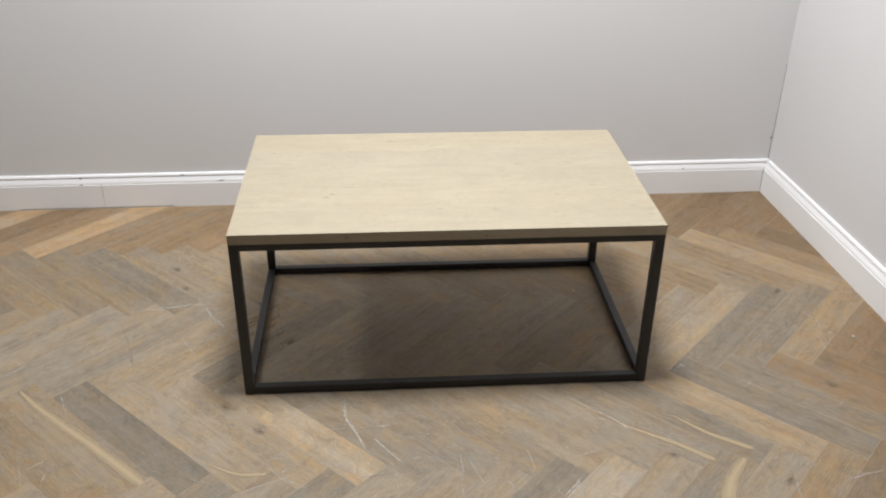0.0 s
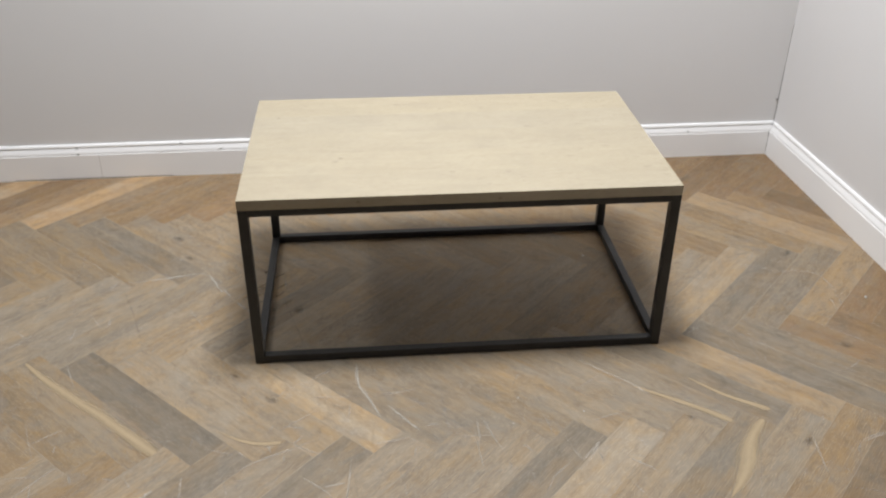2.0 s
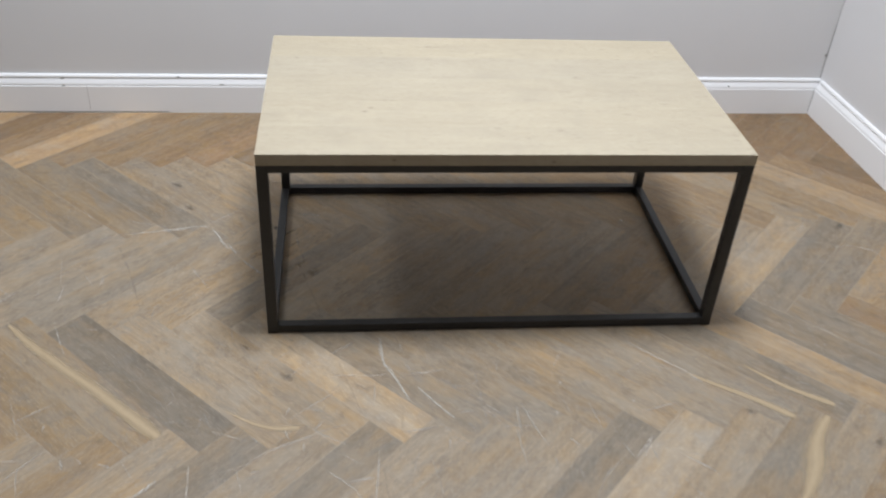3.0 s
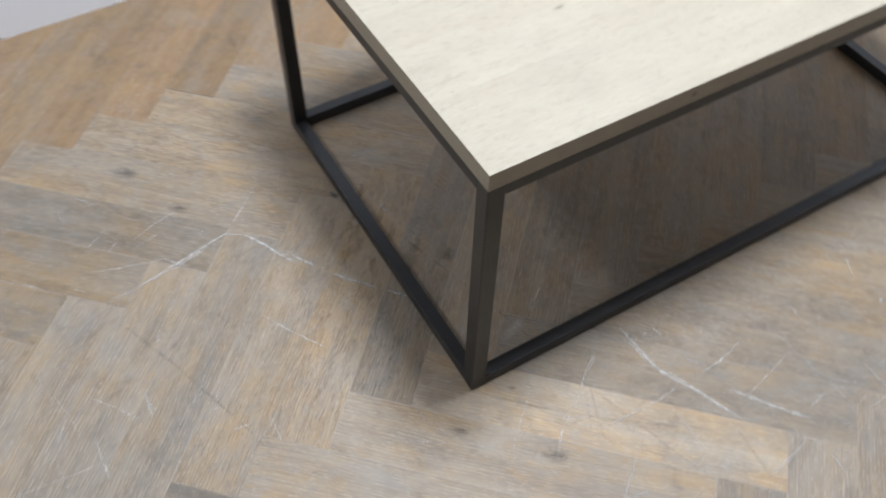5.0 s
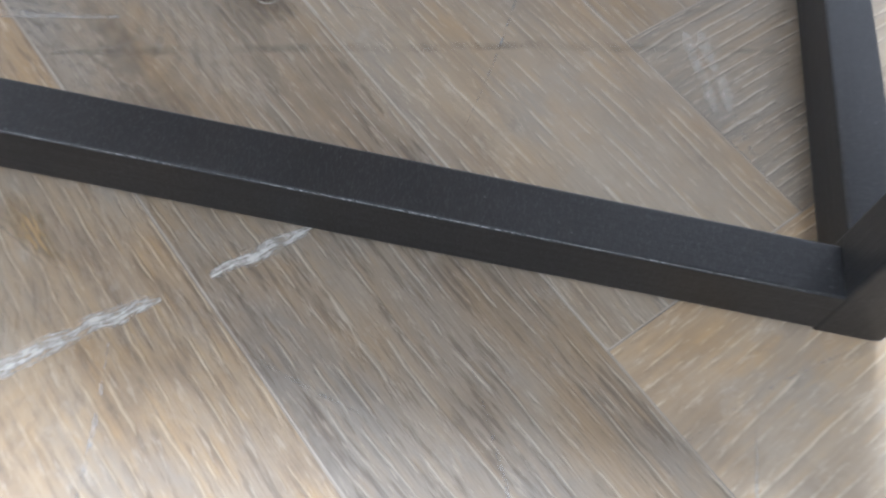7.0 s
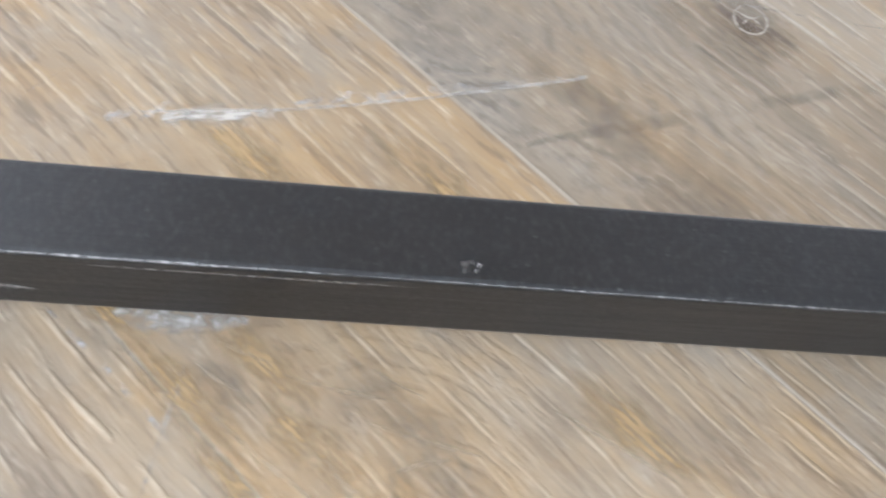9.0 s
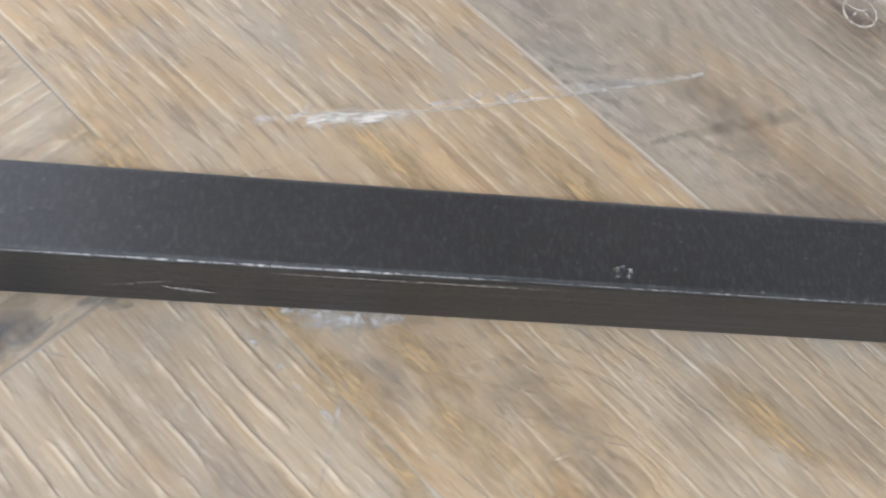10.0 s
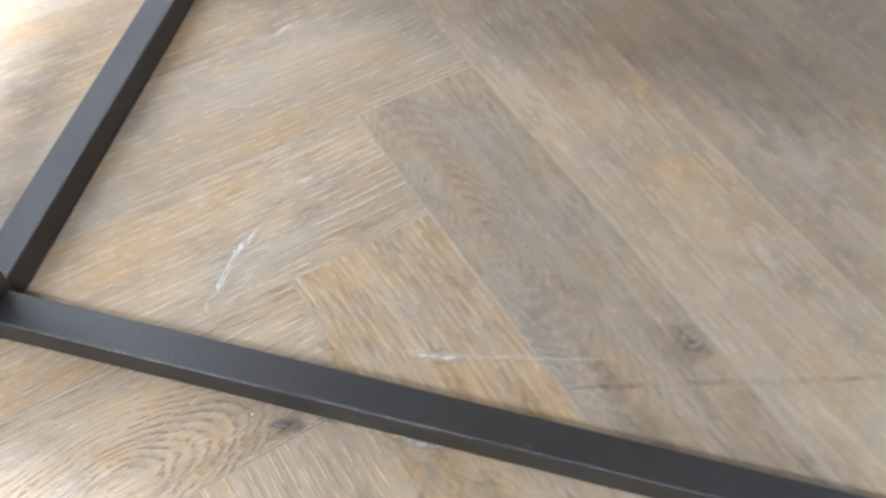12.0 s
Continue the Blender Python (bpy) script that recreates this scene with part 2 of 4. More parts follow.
def paint(name, colour, rough, mottled=0.03, relief=0.10):
    m, t, bsdf = material(name)
    coord = node(t, "ShaderNodeTexCoord")
    v = coord.outputs["Object"]
    big = noise_tex(t, v, 1.6, 4.0, 0.6)
    small = noise_tex(t, v, 160.0, 3.0, 0.6)
    low = tuple(c * (1 - mottled) for c in colour)
    high = tuple(min(1.0, c * (1 + mottled)) for c in colour)
    link(t, mix(t, big, low, high), bsdf.inputs["Base Color"])
    link(t, math_node(t, "ADD", math_node(t, "MULTIPLY", big, 0.12), rough - 0.06), bsdf.inputs["Roughness"])
    bump(t, bsdf, small, relief, 0.0008)
    return m


def plain(name, colour, rough, metal=0.0):
    m, t, bsdf = material(name)
    coord = node(t, "ShaderNodeTexCoord")
    n = noise_tex(t, coord.outputs["Object"], 300.0, 3.0, 0.6)
    link(t, mix(t, n, tuple(c * 0.75 for c in colour), tuple(min(1, c * 1.25) for c in colour)), bsdf.inputs["Base Color"])
    bsdf.inputs["Roughness"].default_value, bsdf.inputs["Metallic"].default_value = rough, metal
    return m


FLOOR_WOOD, FAR_FLOOR_WOOD, PALE_WOOD, STEEL = floor_wood("worn_oak_floor"), floor_wood("worn_oak_far_floor", True), pale_wood(), black_steel()
WALL_PAINT = paint("warm_grey_wall_paint", (0.715, 0.707, 0.708), 0.6)
BOARD_PAINT = paint("white_gloss_paint", (0.89, 0.89, 0.895), 0.5, 0.02, 0.05)
# unseen far walls and ceiling: colours kept dark to hold down bounced light
FAR_PAINT = paint("bounce_damping_wall_taupe", (0.10, 0.093, 0.086), 0.6)
CEILING_PAINT = paint("bounce_damping_ceiling_grey", (0.24, 0.24, 0.236), 0.7)
SCREED = paint("brown_joint_filler", (0.26, 0.215, 0.165), 0.9)
RUBBER = plain("black_plastic", (0.015, 0.015, 0.015), 0.6)


def worn(name, colour, grain, low, high, rough=0.8, metal=0.0, edge=2.0, gaps=False, most=1.0):
    """A broken film on another surface: it fades to its edges (v of the map) and is torn by noise along it (u, in metres)."""
    m, t, bsdf = material(name)
    coord = node(t, "ShaderNodeTexCoord")
    uv = coord.outputs["UV"]
    split = node(t, "ShaderNodeSeparateXYZ")
    link(t, uv, split.inputs[0])
    n = noise_tex(t, stretched(t, coord.outputs["Object"], grain, grain), 1.0, 5.0, 0.72)
    fade = math_node(t, "SUBTRACT", 1.0, math_node(t, "POWER", math_node(t, "ABSOLUTE", split.outputs[1]), edge))
    cover = math_node(t, "MULTIPLY", ramp(t, n, [(low, 0.0), (high, 1.0)]), fade, True)
    if gaps:
        holes = noise_tex(t, coord.outputs["Object"], 34.0, 3.0, 0.6)
        cover = math_node(t, "MULTIPLY", cover, ramp(t, holes, [(0.36, 0.15), (0.56, 1.0)]))
    cover = math_node(t, "MULTIPLY", cover, most)
    link(t, cover, bsdf.inputs["Alpha"])
    link(t, mix(t, n, tuple(c * 0.8 for c in colour), tuple(min(1, c * 1.15) for c in colour)), bsdf.inputs["Base Color"])
    bsdf.inputs["Roughness"].default_value, bsdf.inputs["Metallic"].default_value = rough, metal
    return m


def scraped(name, colour, most):
    """A scrape that has gone through to pale wood: streaked along its way (u, in metres), ragged at its edges (v of the map)."""
    m, t, bsdf = material(name)
    coord = node(t, "ShaderNodeTexCoord")
    uv = coord.outputs["UV"]
    split = node(t, "ShaderNodeSeparateXYZ")
    link(t, uv, split.inputs[0])
    streak = noise_tex(t, stretched(t, uv, 95.0, 2.6), 1.0, 5.0, 0.66)
    flake = noise_tex(t, stretched(t, coord.outputs["Object"], 260.0, 260.0), 1.0, 4.0, 0.7)
    worn_off = math_node(t, "ADD", math_node(t, "MULTIPLY", streak, 0.65), math_node(t, "MULTIPLY", flake, 0.35))
    rim = math_node(t, "MULTIPLY", math_node(t, "POWER", math_node(t, "ABSOLUTE", split.outputs[1]), 2.2), 0.20)
    link(t, ramp(t, math_node(t, "SUBTRACT", worn_off, rim), [(0.38, 0.0), (0.56, most)]), bsdf.inputs["Alpha"])
    link(t, mix(t, flake, tuple(c * 0.82 for c in colour), tuple(min(1, c * 1.1) for c in colour)), bsdf.inputs["Base Color"])
    bsdf.inputs["Roughness"].default_value = 0.75
    return m


def knot_wood():
    """A knot: dark heart with rings, fading into the plank around it. Unit disc."""
    m, t, bsdf = material("oak_knot")
    coord = node(t, "ShaderNodeTexCoord")
    v = coord.outputs["Object"]
    n = noise_tex(t, v, 2.2, 5.0, 0.65)
    length = node(t, "ShaderNodeVectorMath")
    length.operation = "LENGTH"
    link(t, v, length.inputs[0])
    r = math_node(t, "ADD", length.outputs["Value"], math_node(t, "MULTIPLY", math_node(t, "SUBTRACT", n, 0.5), 1.6))
    rings = math_node(t, "MULTIPLY_ADD", math_node(t, "SINE", math_node(t, "MULTIPLY", r, 24.0)), 0.5)
    rings.node.inputs[2].default_value = 0.5
    col = mix(t, rings, (0.075, 0.060, 0.048), (0.15, 0.118, 0.092))
    link(t, col, bsdf.inputs["Base Color"])
    link(t, ramp(t, r, [(0.05, 0.52), (0.32, 0.26), (0.85, 0.0)]), bsdf.inputs["Alpha"])
    bsdf.inputs["Roughness"].default_value = 0.6
    return m


def soft_patch(name, dark, light, most):
    """A patch of other-coloured wood, grained along it, fading unevenly into the plank. Unit disc, its grain along x."""
    m, t, bsdf = material(name)
    coord = node(t, "ShaderNodeTexCoord")
    info = node(t, "ShaderNodeObjectInfo")
    move = node(t, "ShaderNodeVectorMath")
    link(t, coord.outputs["Object"], move.inputs[0])
    link(t, math_node(t, "MULTIPLY", info.outputs["Random"], 40.0), move.inputs[1])
    v = move.outputs[0]
    rough_edge = noise_tex(t, stretched(t, v, 1.6, 1.3), 1.0, 6.0, 0.62)
    grain = noise_tex(t, stretched(t, v, 3.0, 9.0), 1.0, 4.0, 0.65)
    length = node(t, "ShaderNodeVectorMath")
    length.operation = "LENGTH"
    link(t, coord.outputs["Object"], length.inputs[0])
    edge = math_node(t, "ADD", length.outputs["Value"], math_node(t, "MULTIPLY", math_node(t, "SUBTRACT", rough_edge, 0.42), 2.4))
    edge = math_node(t, "MAXIMUM", edge, length.outputs["Value"])
    film = ramp(t, edge, [(0.30, most), (0.95, 0.0)])
    link(t, math_node(t, "MULTIPLY", film, ramp(t, grain, [(0.30, 0.25), (0.62, 1.0)])), bsdf.inputs["Alpha"])
    link(t, mix(t, grain, dark, light), bsdf.inputs["Base Color"])
    bsdf.inputs["Roughness"].default_value = 0.55
    return m


def sapwood_streak(name, dark, light, most):
    """A band of pale yellow sapwood: grained along it (u, in metres), its edges feathering into the plank (v of the map)."""
    m, t, bsdf = material(name)
    coord = node(t, "ShaderNodeTexCoord")
    uv = coord.outputs["UV"]
    split = node(t, "ShaderNodeSeparateXYZ")
    link(t, uv, split.inputs[0])
    streak = noise_tex(t, stretched(t, uv, 9.0, 5.0), 1.0, 4.0, 0.6)
    fine = noise_tex(t, stretched(t, uv, 60.0, 16.0), 1.0, 4.0, 0.65)
    wide = math_node(t, "ADD", math_node(t, "ABSOLUTE", split.outputs[1]), math_node(t, "MULTIPLY", math_node(t, "SUBTRACT", streak, 0.5), 0.9))
    link(t, ramp(t, wide, [(0.10, most), (0.45, most * 0.7), (0.82, 0.0)]), bsdf.inputs["Alpha"])
    col = mix(t, streak, dark, light)
    col = mix(t, math_node(t, "MULTIPLY", ramp(t, fine, [(0.52, 0.0), (0.68, 1.0)]), 0.45), col, tuple(c * 0.67 for c in dark))
    link(t, col, bsdf.inputs["Base Color"])
    bsdf.inputs["Roughness"].default_value = 0.5
    return m


SCUFF = scraped("white_scuff", (0.60, 0.555, 0.485), 0.75)
GOUGE = scraped("white_gouge", (0.58, 0.545, 0.480), 0.84)
MARK = worn("pale_mark", (0.64, 0.585, 0.505), 260.0, 0.36, 0.68, gaps=True)
HAIR = worn("hairline_scratch", (0.52, 0.49, 0.44), 300.0, 0.34, 0.80)
STAMPED = worn("pale_stamp", (0.56, 0.50, 0.42), 300.0, 0.20, 0.50, most=0.75)
FAINT = worn("faint_scuff", (0.52, 0.50, 0.47), 220.0, 0.46, 0.78, gaps=True)
CRACK = worn("dark_scratch", (0.150, 0.126, 0.104), 150.0, 0.30, 0.80, gaps=True, most=0.5)
SAPWOOD = sapwood_streak("yellow_sapwood", (0.41, 0.305, 0.175), (0.52, 0.410, 0.265), 0.84)
AMBER = soft_patch("amber_patch", (0.335, 0.222, 0.100), (0.440, 0.310, 0.160), 0.80)
HEARTWOOD = soft_patch("dark_heartwood", (0.165, 0.135, 0.104), (0.235, 0.198, 0.156), 0.36)
CREST = worn("pale_grain_crest", (0.50, 0.390, 0.255), 260.0, 0.30, 0.70, most=0.6)
FILLER = worn("grey_filler", (0.44, 0.415, 0.375), 420.0, 0.38, 0.64, 0.4)
GREY_FILLER = worn("dirty_filler", (0.155, 0.150, 0.142), 300.0, 0.34, 0.66, 0.5, most=0.6)
BARE = worn("bare_steel_edge", (0.46, 0.455, 0.45), 520.0, 0.34, 0.66, 0.42, 0.4)
KNOT = knot_wood()


def joint_edge():
    """The worn edge of a plank: pale where it is rubbed, dark where dirt has settled."""
    m, t, bsdf = material("rubbed_plank_edge")
    coord = node(t, "ShaderNodeTexCoord")
    info = node(t, "ShaderNodeObjectInfo")
    n = noise_tex(t, coord.outputs["Object"], 26.0, 8.0, 0.75)
    part_of = math_node(t, "ADD", n, math_node(t, "MULTIPLY", math_node(t, "SUBTRACT", info.outputs["Random"], 0.6), 0.40))
    link(t, ramp(t, part_of, [(0.28, (0.165, 0.135, 0.102)), (0.40, (0.275, 0.230, 0.176)), (0.64, (0.400, 0.344, 0.268))]), bsdf.inputs["Base Color"])
    bsdf.inputs["Roughness"].default_value = 0.6
    return m


JOINT = joint_edge()
DIRT = plain("grey_dirt", (0.16, 0.15, 0.14), 0.8)
CRUMB = plain("pale_crumb", (0.52, 0.50, 0.46), 0.8)

# ---- mesh helpers ----


def part(name, bm, mat, parent=None, label=""):
    mesh = bpy.data.meshes.new(name)
    bm.to_mesh(mesh)
    bm.free()
    mesh.materials.append(mat)
    ob = new(name, mesh)
    ob.parent = parent
    if label:
        tagged(ob, label)
    return ob


def box(bm, lo, hi, bevel=0.0, segments=2):
    made = bmesh.ops.create_cube(bm, size=1.0)["verts"]
    for vert in made:
        vert.co = Vector([a + (b - a) * (c + 0.5) for a, b, c in zip(lo, hi, vert.co)])
    if bevel:
        edges = {e for vert in made for e in vert.link_edges}
        bmesh.ops.bevel(bm, geom=list(edges), offset=bevel, segments=segments, affect="EDGES", profile=0.5)
    return bm


def tube(length, wide, high, radius, segments=3):
    """A box-section tube along x, its four long edges rounded, its ends cut square."""
    bm = box(bmesh.new(), (-length / 2, -wide / 2, -high / 2), (length / 2, wide / 2, high / 2))
    long_edges = [e for e in bm.edges if abs(e.verts[0].co.x - e.verts[1].co.x) > length / 2]
    bmesh.ops.bevel(bm, geom=long_edges, offset=radius, segments=segments, affect="EDGES", profile=0.5)
    return bm


# ---- the room: a corner, turned a little against the table ----
CORNER, TURN = (1.726, 1.092), 0.60
ROOM = pose(CORNER[0], CORNER[1], 0, 0, 0, TURN)
WEST, SOUTH, HIGH, BOARD = -6.0, -6.4, 2.7, 0.018


EAST = ROOM @ pose(0, 0, 0, 0, 0, 1.2)


def structure(name, bm, mat, label):
    ob = part(name, bm, mat, None)
    ob.matrix_world = EAST if name.endswith("east") else ROOM
    return tagged(ob, label, name.split("_")[0], kind="structure")


structure("wall_north", box(bmesh.new(), (WEST - 0.12, BOARD, -0.05), (BOARD - 0.0006, BOARD + 0.12, HIGH)), WALL_PAINT, "warm grey painted wall behind the coffee table")
structure("wall_east", box(bmesh.new(), (BOARD, SOUTH - 0.12, -0.05), (BOARD + 0.12, BOARD + 0.115, HIGH)), WALL_PAINT, "warm grey painted side wall with white baseboard")
# out of view: these close the room, and their dark colour deepens the shade
structure("wall_west", box(bmesh.new(), (WEST - 0.12, SOUTH, -0.05), (WEST, BOARD, HIGH)), FAR_PAINT, "unseen taupe wall closing the room, darkened to cut bounced light")
structure("wall_south", box(bmesh.new(), (WEST - 0.12, SOUTH - 0.12, -0.05), (BOARD + 0.14, SOUTH, HIGH)), FAR_PAINT, "unseen taupe wall closing the room, darkened to cut bounced light")
structure("ceiling", box(bmesh.new(), (WEST - 0.12, SOUTH - 0.12, HIGH), (BOARD + 0.28, BOARD + 0.12, HIGH + 0.1)), CEILING_PAINT, "unseen plain grey ceiling, darkened to cut bounced light")

# baseboard section: (out from the wall face, height)
SECTION = [(0, 0), (0.018, 0), (0.018, 0.0866), (0.0177, 0.0874), (0.0160, 0.0880), (0.0146, 0.0882), (0.0146, 0.0894), (0.0156, 0.0898), (0.0158, 0.0925), (0.0140, 0.0980), (0.0112, 0.1030), (0.0092, 0.1072), (0.0088, 0.1086), (0.0056, 0.1089), (0.0056, 0.1106), (0.0088, 0.1111), (0.0094, 0.1132), (0.0088, 0.1168), (0.0068, 0.1198), (0.0034, 0.1214), (0, 0.1218)]


def baseboard(name, start, end, out, label):
    """A run of moulded board between two points of the room, its back on the wall."""
    bm = bmesh.new()
    rows = []
    for p in (start, end):
        rows.append([bm.verts.new((p[0] + out[0] * d, p[1] + out[1] * d, h)) for d, h in SECTION])
    # mitre at the inside corner
    n = len(SECTION)
    for i in range(n - 1):
        bm.faces.new((rows[0][i], rows[0][i + 1], rows[1][i + 1], rows[1][i]))
    bm.faces.new(rows[0])
    bm.faces.new(list(reversed(rows[1])))
    bmesh.ops.recalc_face_normals(bm, faces=bm.faces)
    return structure(name, bm, BOARD_PAINT, label)


baseboard("baseboard_north", (WEST, BOARD, 0), (BOARD - 0.0005, BOARD, 0), (0, -1), "white gloss painted moulded baseboard, chipped in places")
baseboard("baseboard_east", (BOARD, -0.0005, 0), (BOARD, SOUTH, 0), (-1, 0), "white gloss painted moulded baseboard on the side wall")


def chip(parent, x, out, z, long, high, mat):
    """A chip or speck on the back wall's baseboard: x along it, out from the wall face."""
    bm = bmesh.new()
    bmesh.ops.create_icosphere(bm, subdivisions=2, radius=1.0)
    for vert in bm.verts:
        vert.co *= 1.0 + 0.35 * noise.noise(vert.co * 1.7 + Vector((x, z, 0)) * 9)
        vert.co = Vector((vert.co.x * long, vert.co.y * 0.0012, vert.co.z * high))
    ob = part("chip", bm, mat, parent, "small grey chip in the white paint")
    ob.location = (x, BOARD - out, z)


north_board = bpy.data.objects["baseboard_north"]
for x, out, z, long, high in ((-2.402, 0.0086, 0.1096, 0.006, 0.0020), (-2.400, 0.0160, 0.0888, 0.005, 0.0030), (-1.930, 0.0154, 0.0940, 0.010, 0.0012), (-2.060, 0.0092, 0.1160, 0.008, 0.0012), (-0.300, 0.0146, 0.0962, 0.004, 0.0020)):
    chip(north_board, x, out, z, long, high, DIRT)
# a scarf joint in the board, and the open joint along the floor
part("joint_line", box(bmesh.new(), (-2.3334, -0.0002, 0.002), (-2.3328, 0.003, 0.088)), DIRT, north_board, "hairline joint between two lengths of board")
part("joint_line", box(bmesh.new(), (-2.62, -0.0006, 0.0026), (-2.10, 0.003, 0.0044)), DIRT, north_board, "dark gap where the board meets the floor")
nail = bmesh.new()
bmesh.ops.create_uvsphere(nail, u_segments=12, v_segments=8, radius=0.0038)
nail_ob = part("nail", nail, DIRT)
nail_ob.matrix_world = ROOM @ pose(BOARD - 0.006, BOARD - 0.0005, 0.202)
tagged(nail_ob, "small dark nail head in the grey wall corner", "nail")
part("corner_gap", box(bmesh.new(), (BOARD - 0.0020, BOARD - 0.0008, 0.121), (BOARD - 0.0004, BOARD + 0.004, 0.30)), DIRT, bpy.data.objects["wall_north"], "thin dark crack in the wall corner")
part("corner_gap", box(bmesh.new(), (BOARD - 0.0013, BOARD - 0.0006, 0.30), (BOARD - 0.0004, BOARD + 0.004, 0.47)), DIRT, bpy.data.objects["wall_north"], "hairline crack in the wall corner")
part("joint_line", box(bmesh.new(), (-0.0013, -0.0006, 0.002), (-0.0001, 0.003, 0.0870)), DIRT, north_board, "hairline joint at the inside corner")

# ---- coffee table ----
LONG, DEEP, TALL = 1.0, 0.598, 0.4450
TOP, RAIL_H, RAIL_W, UPPER_H, LEG = 0.0245, 0.0200, 0.0190, 0.0165, 0.0225
FOOT = 0.0030


def coffee_table():
    table = tagged(new("coffee_table"), "pale whitewashed oak coffee table on black steel frame", "table")
    under = TALL - TOP
    # tabletop boards run the long way
    seams = [0.0, 0.118, 0.237, 0.355, 0.474, DEEP]
    for a, b in zip(seams, seams[1:]):
        bm = box(bmesh.new(), (-LONG / 2, -(b - a) / 2 + 0.00002, -TOP / 2), (LONG / 2, (b - a) / 2 - 0.00002, TOP / 2))
        ob = part("tabletop_board", bm, PALE_WOOD, table, "pale whitewashed oak board with small knots")
        ob.location = (LONG / 2, (a + b) / 2, TALL - TOP / 2)
    for x in (0, LONG - LEG):
        for y in (0, DEEP - LEG):
            tall = under - 0.0005 - FOOT
            leg = part("leg", tube(tall, LEG, LEG, 0.0014), STEEL, table, "black steel box-section leg")
            leg.matrix_basis = pose(x + LEG / 2, y + LEG / 2, FOOT + tall / 2, 0, -90, 0)
            part("foot", box(bmesh.new(), (x + 0.0012, y + 0.0012, 0), (x + LEG - 0.0012, y + LEG - 0.0012, FOOT + 0.001), 0.0006, 2), RUBBER, table, "thin black plastic foot")

    def rail(name, length, wide, high, at, turn):
        ob = part(name, tube(length, wide, high, 0.0011), STEEL, table)
        ob.matrix_basis = pose(*at, 0, 0, turn)
        return ob

    e = 0.00008
    for y in (RAIL_W / 2 + e, DEEP - RAIL_W / 2 - e):
        rail("lower_rail", LONG - 2 * LEG, RAIL_W, RAIL_H, (LONG / 2, y, FOOT + RAIL_H / 2), 0)
        rail("upper_rail", LONG - 2 * LEG, RAIL_W, UPPER_H, (LONG / 2, y, under - UPPER_H / 2 - e), 0)
    for x in (RAIL_W / 2 + e, LONG - RAIL_W / 2 - e):
        rail("lower_rail", DEEP - 2 * LEG, RAIL_W, RAIL_H, (x, DEEP / 2, FOOT + RAIL_H / 2), 90)
        rail("upper_rail", DEEP - 2 * LEG, RAIL_W, UPPER_H, (x, DEEP / 2, under - UPPER_H / 2 - e), 90)
    return table


coffee_table()

# ---- herringbone floor ----
PLANK_W, PLANK_L, GRAIN = 0.0905, 0.502, -44.2
ORIGIN = (-0.081, 0.020)
LAY = pose(ORIGIN[0], ORIGIN[1], 0, 0, 0, GRAIN)
floor_ob = structure("floor", box(bmesh.new(), (WEST, SOUTH, -0.05), (BOARD + 0.13, BOARD, -0.013)), SCREED, "worn brushed oak herringbone parquet floor with scratches")

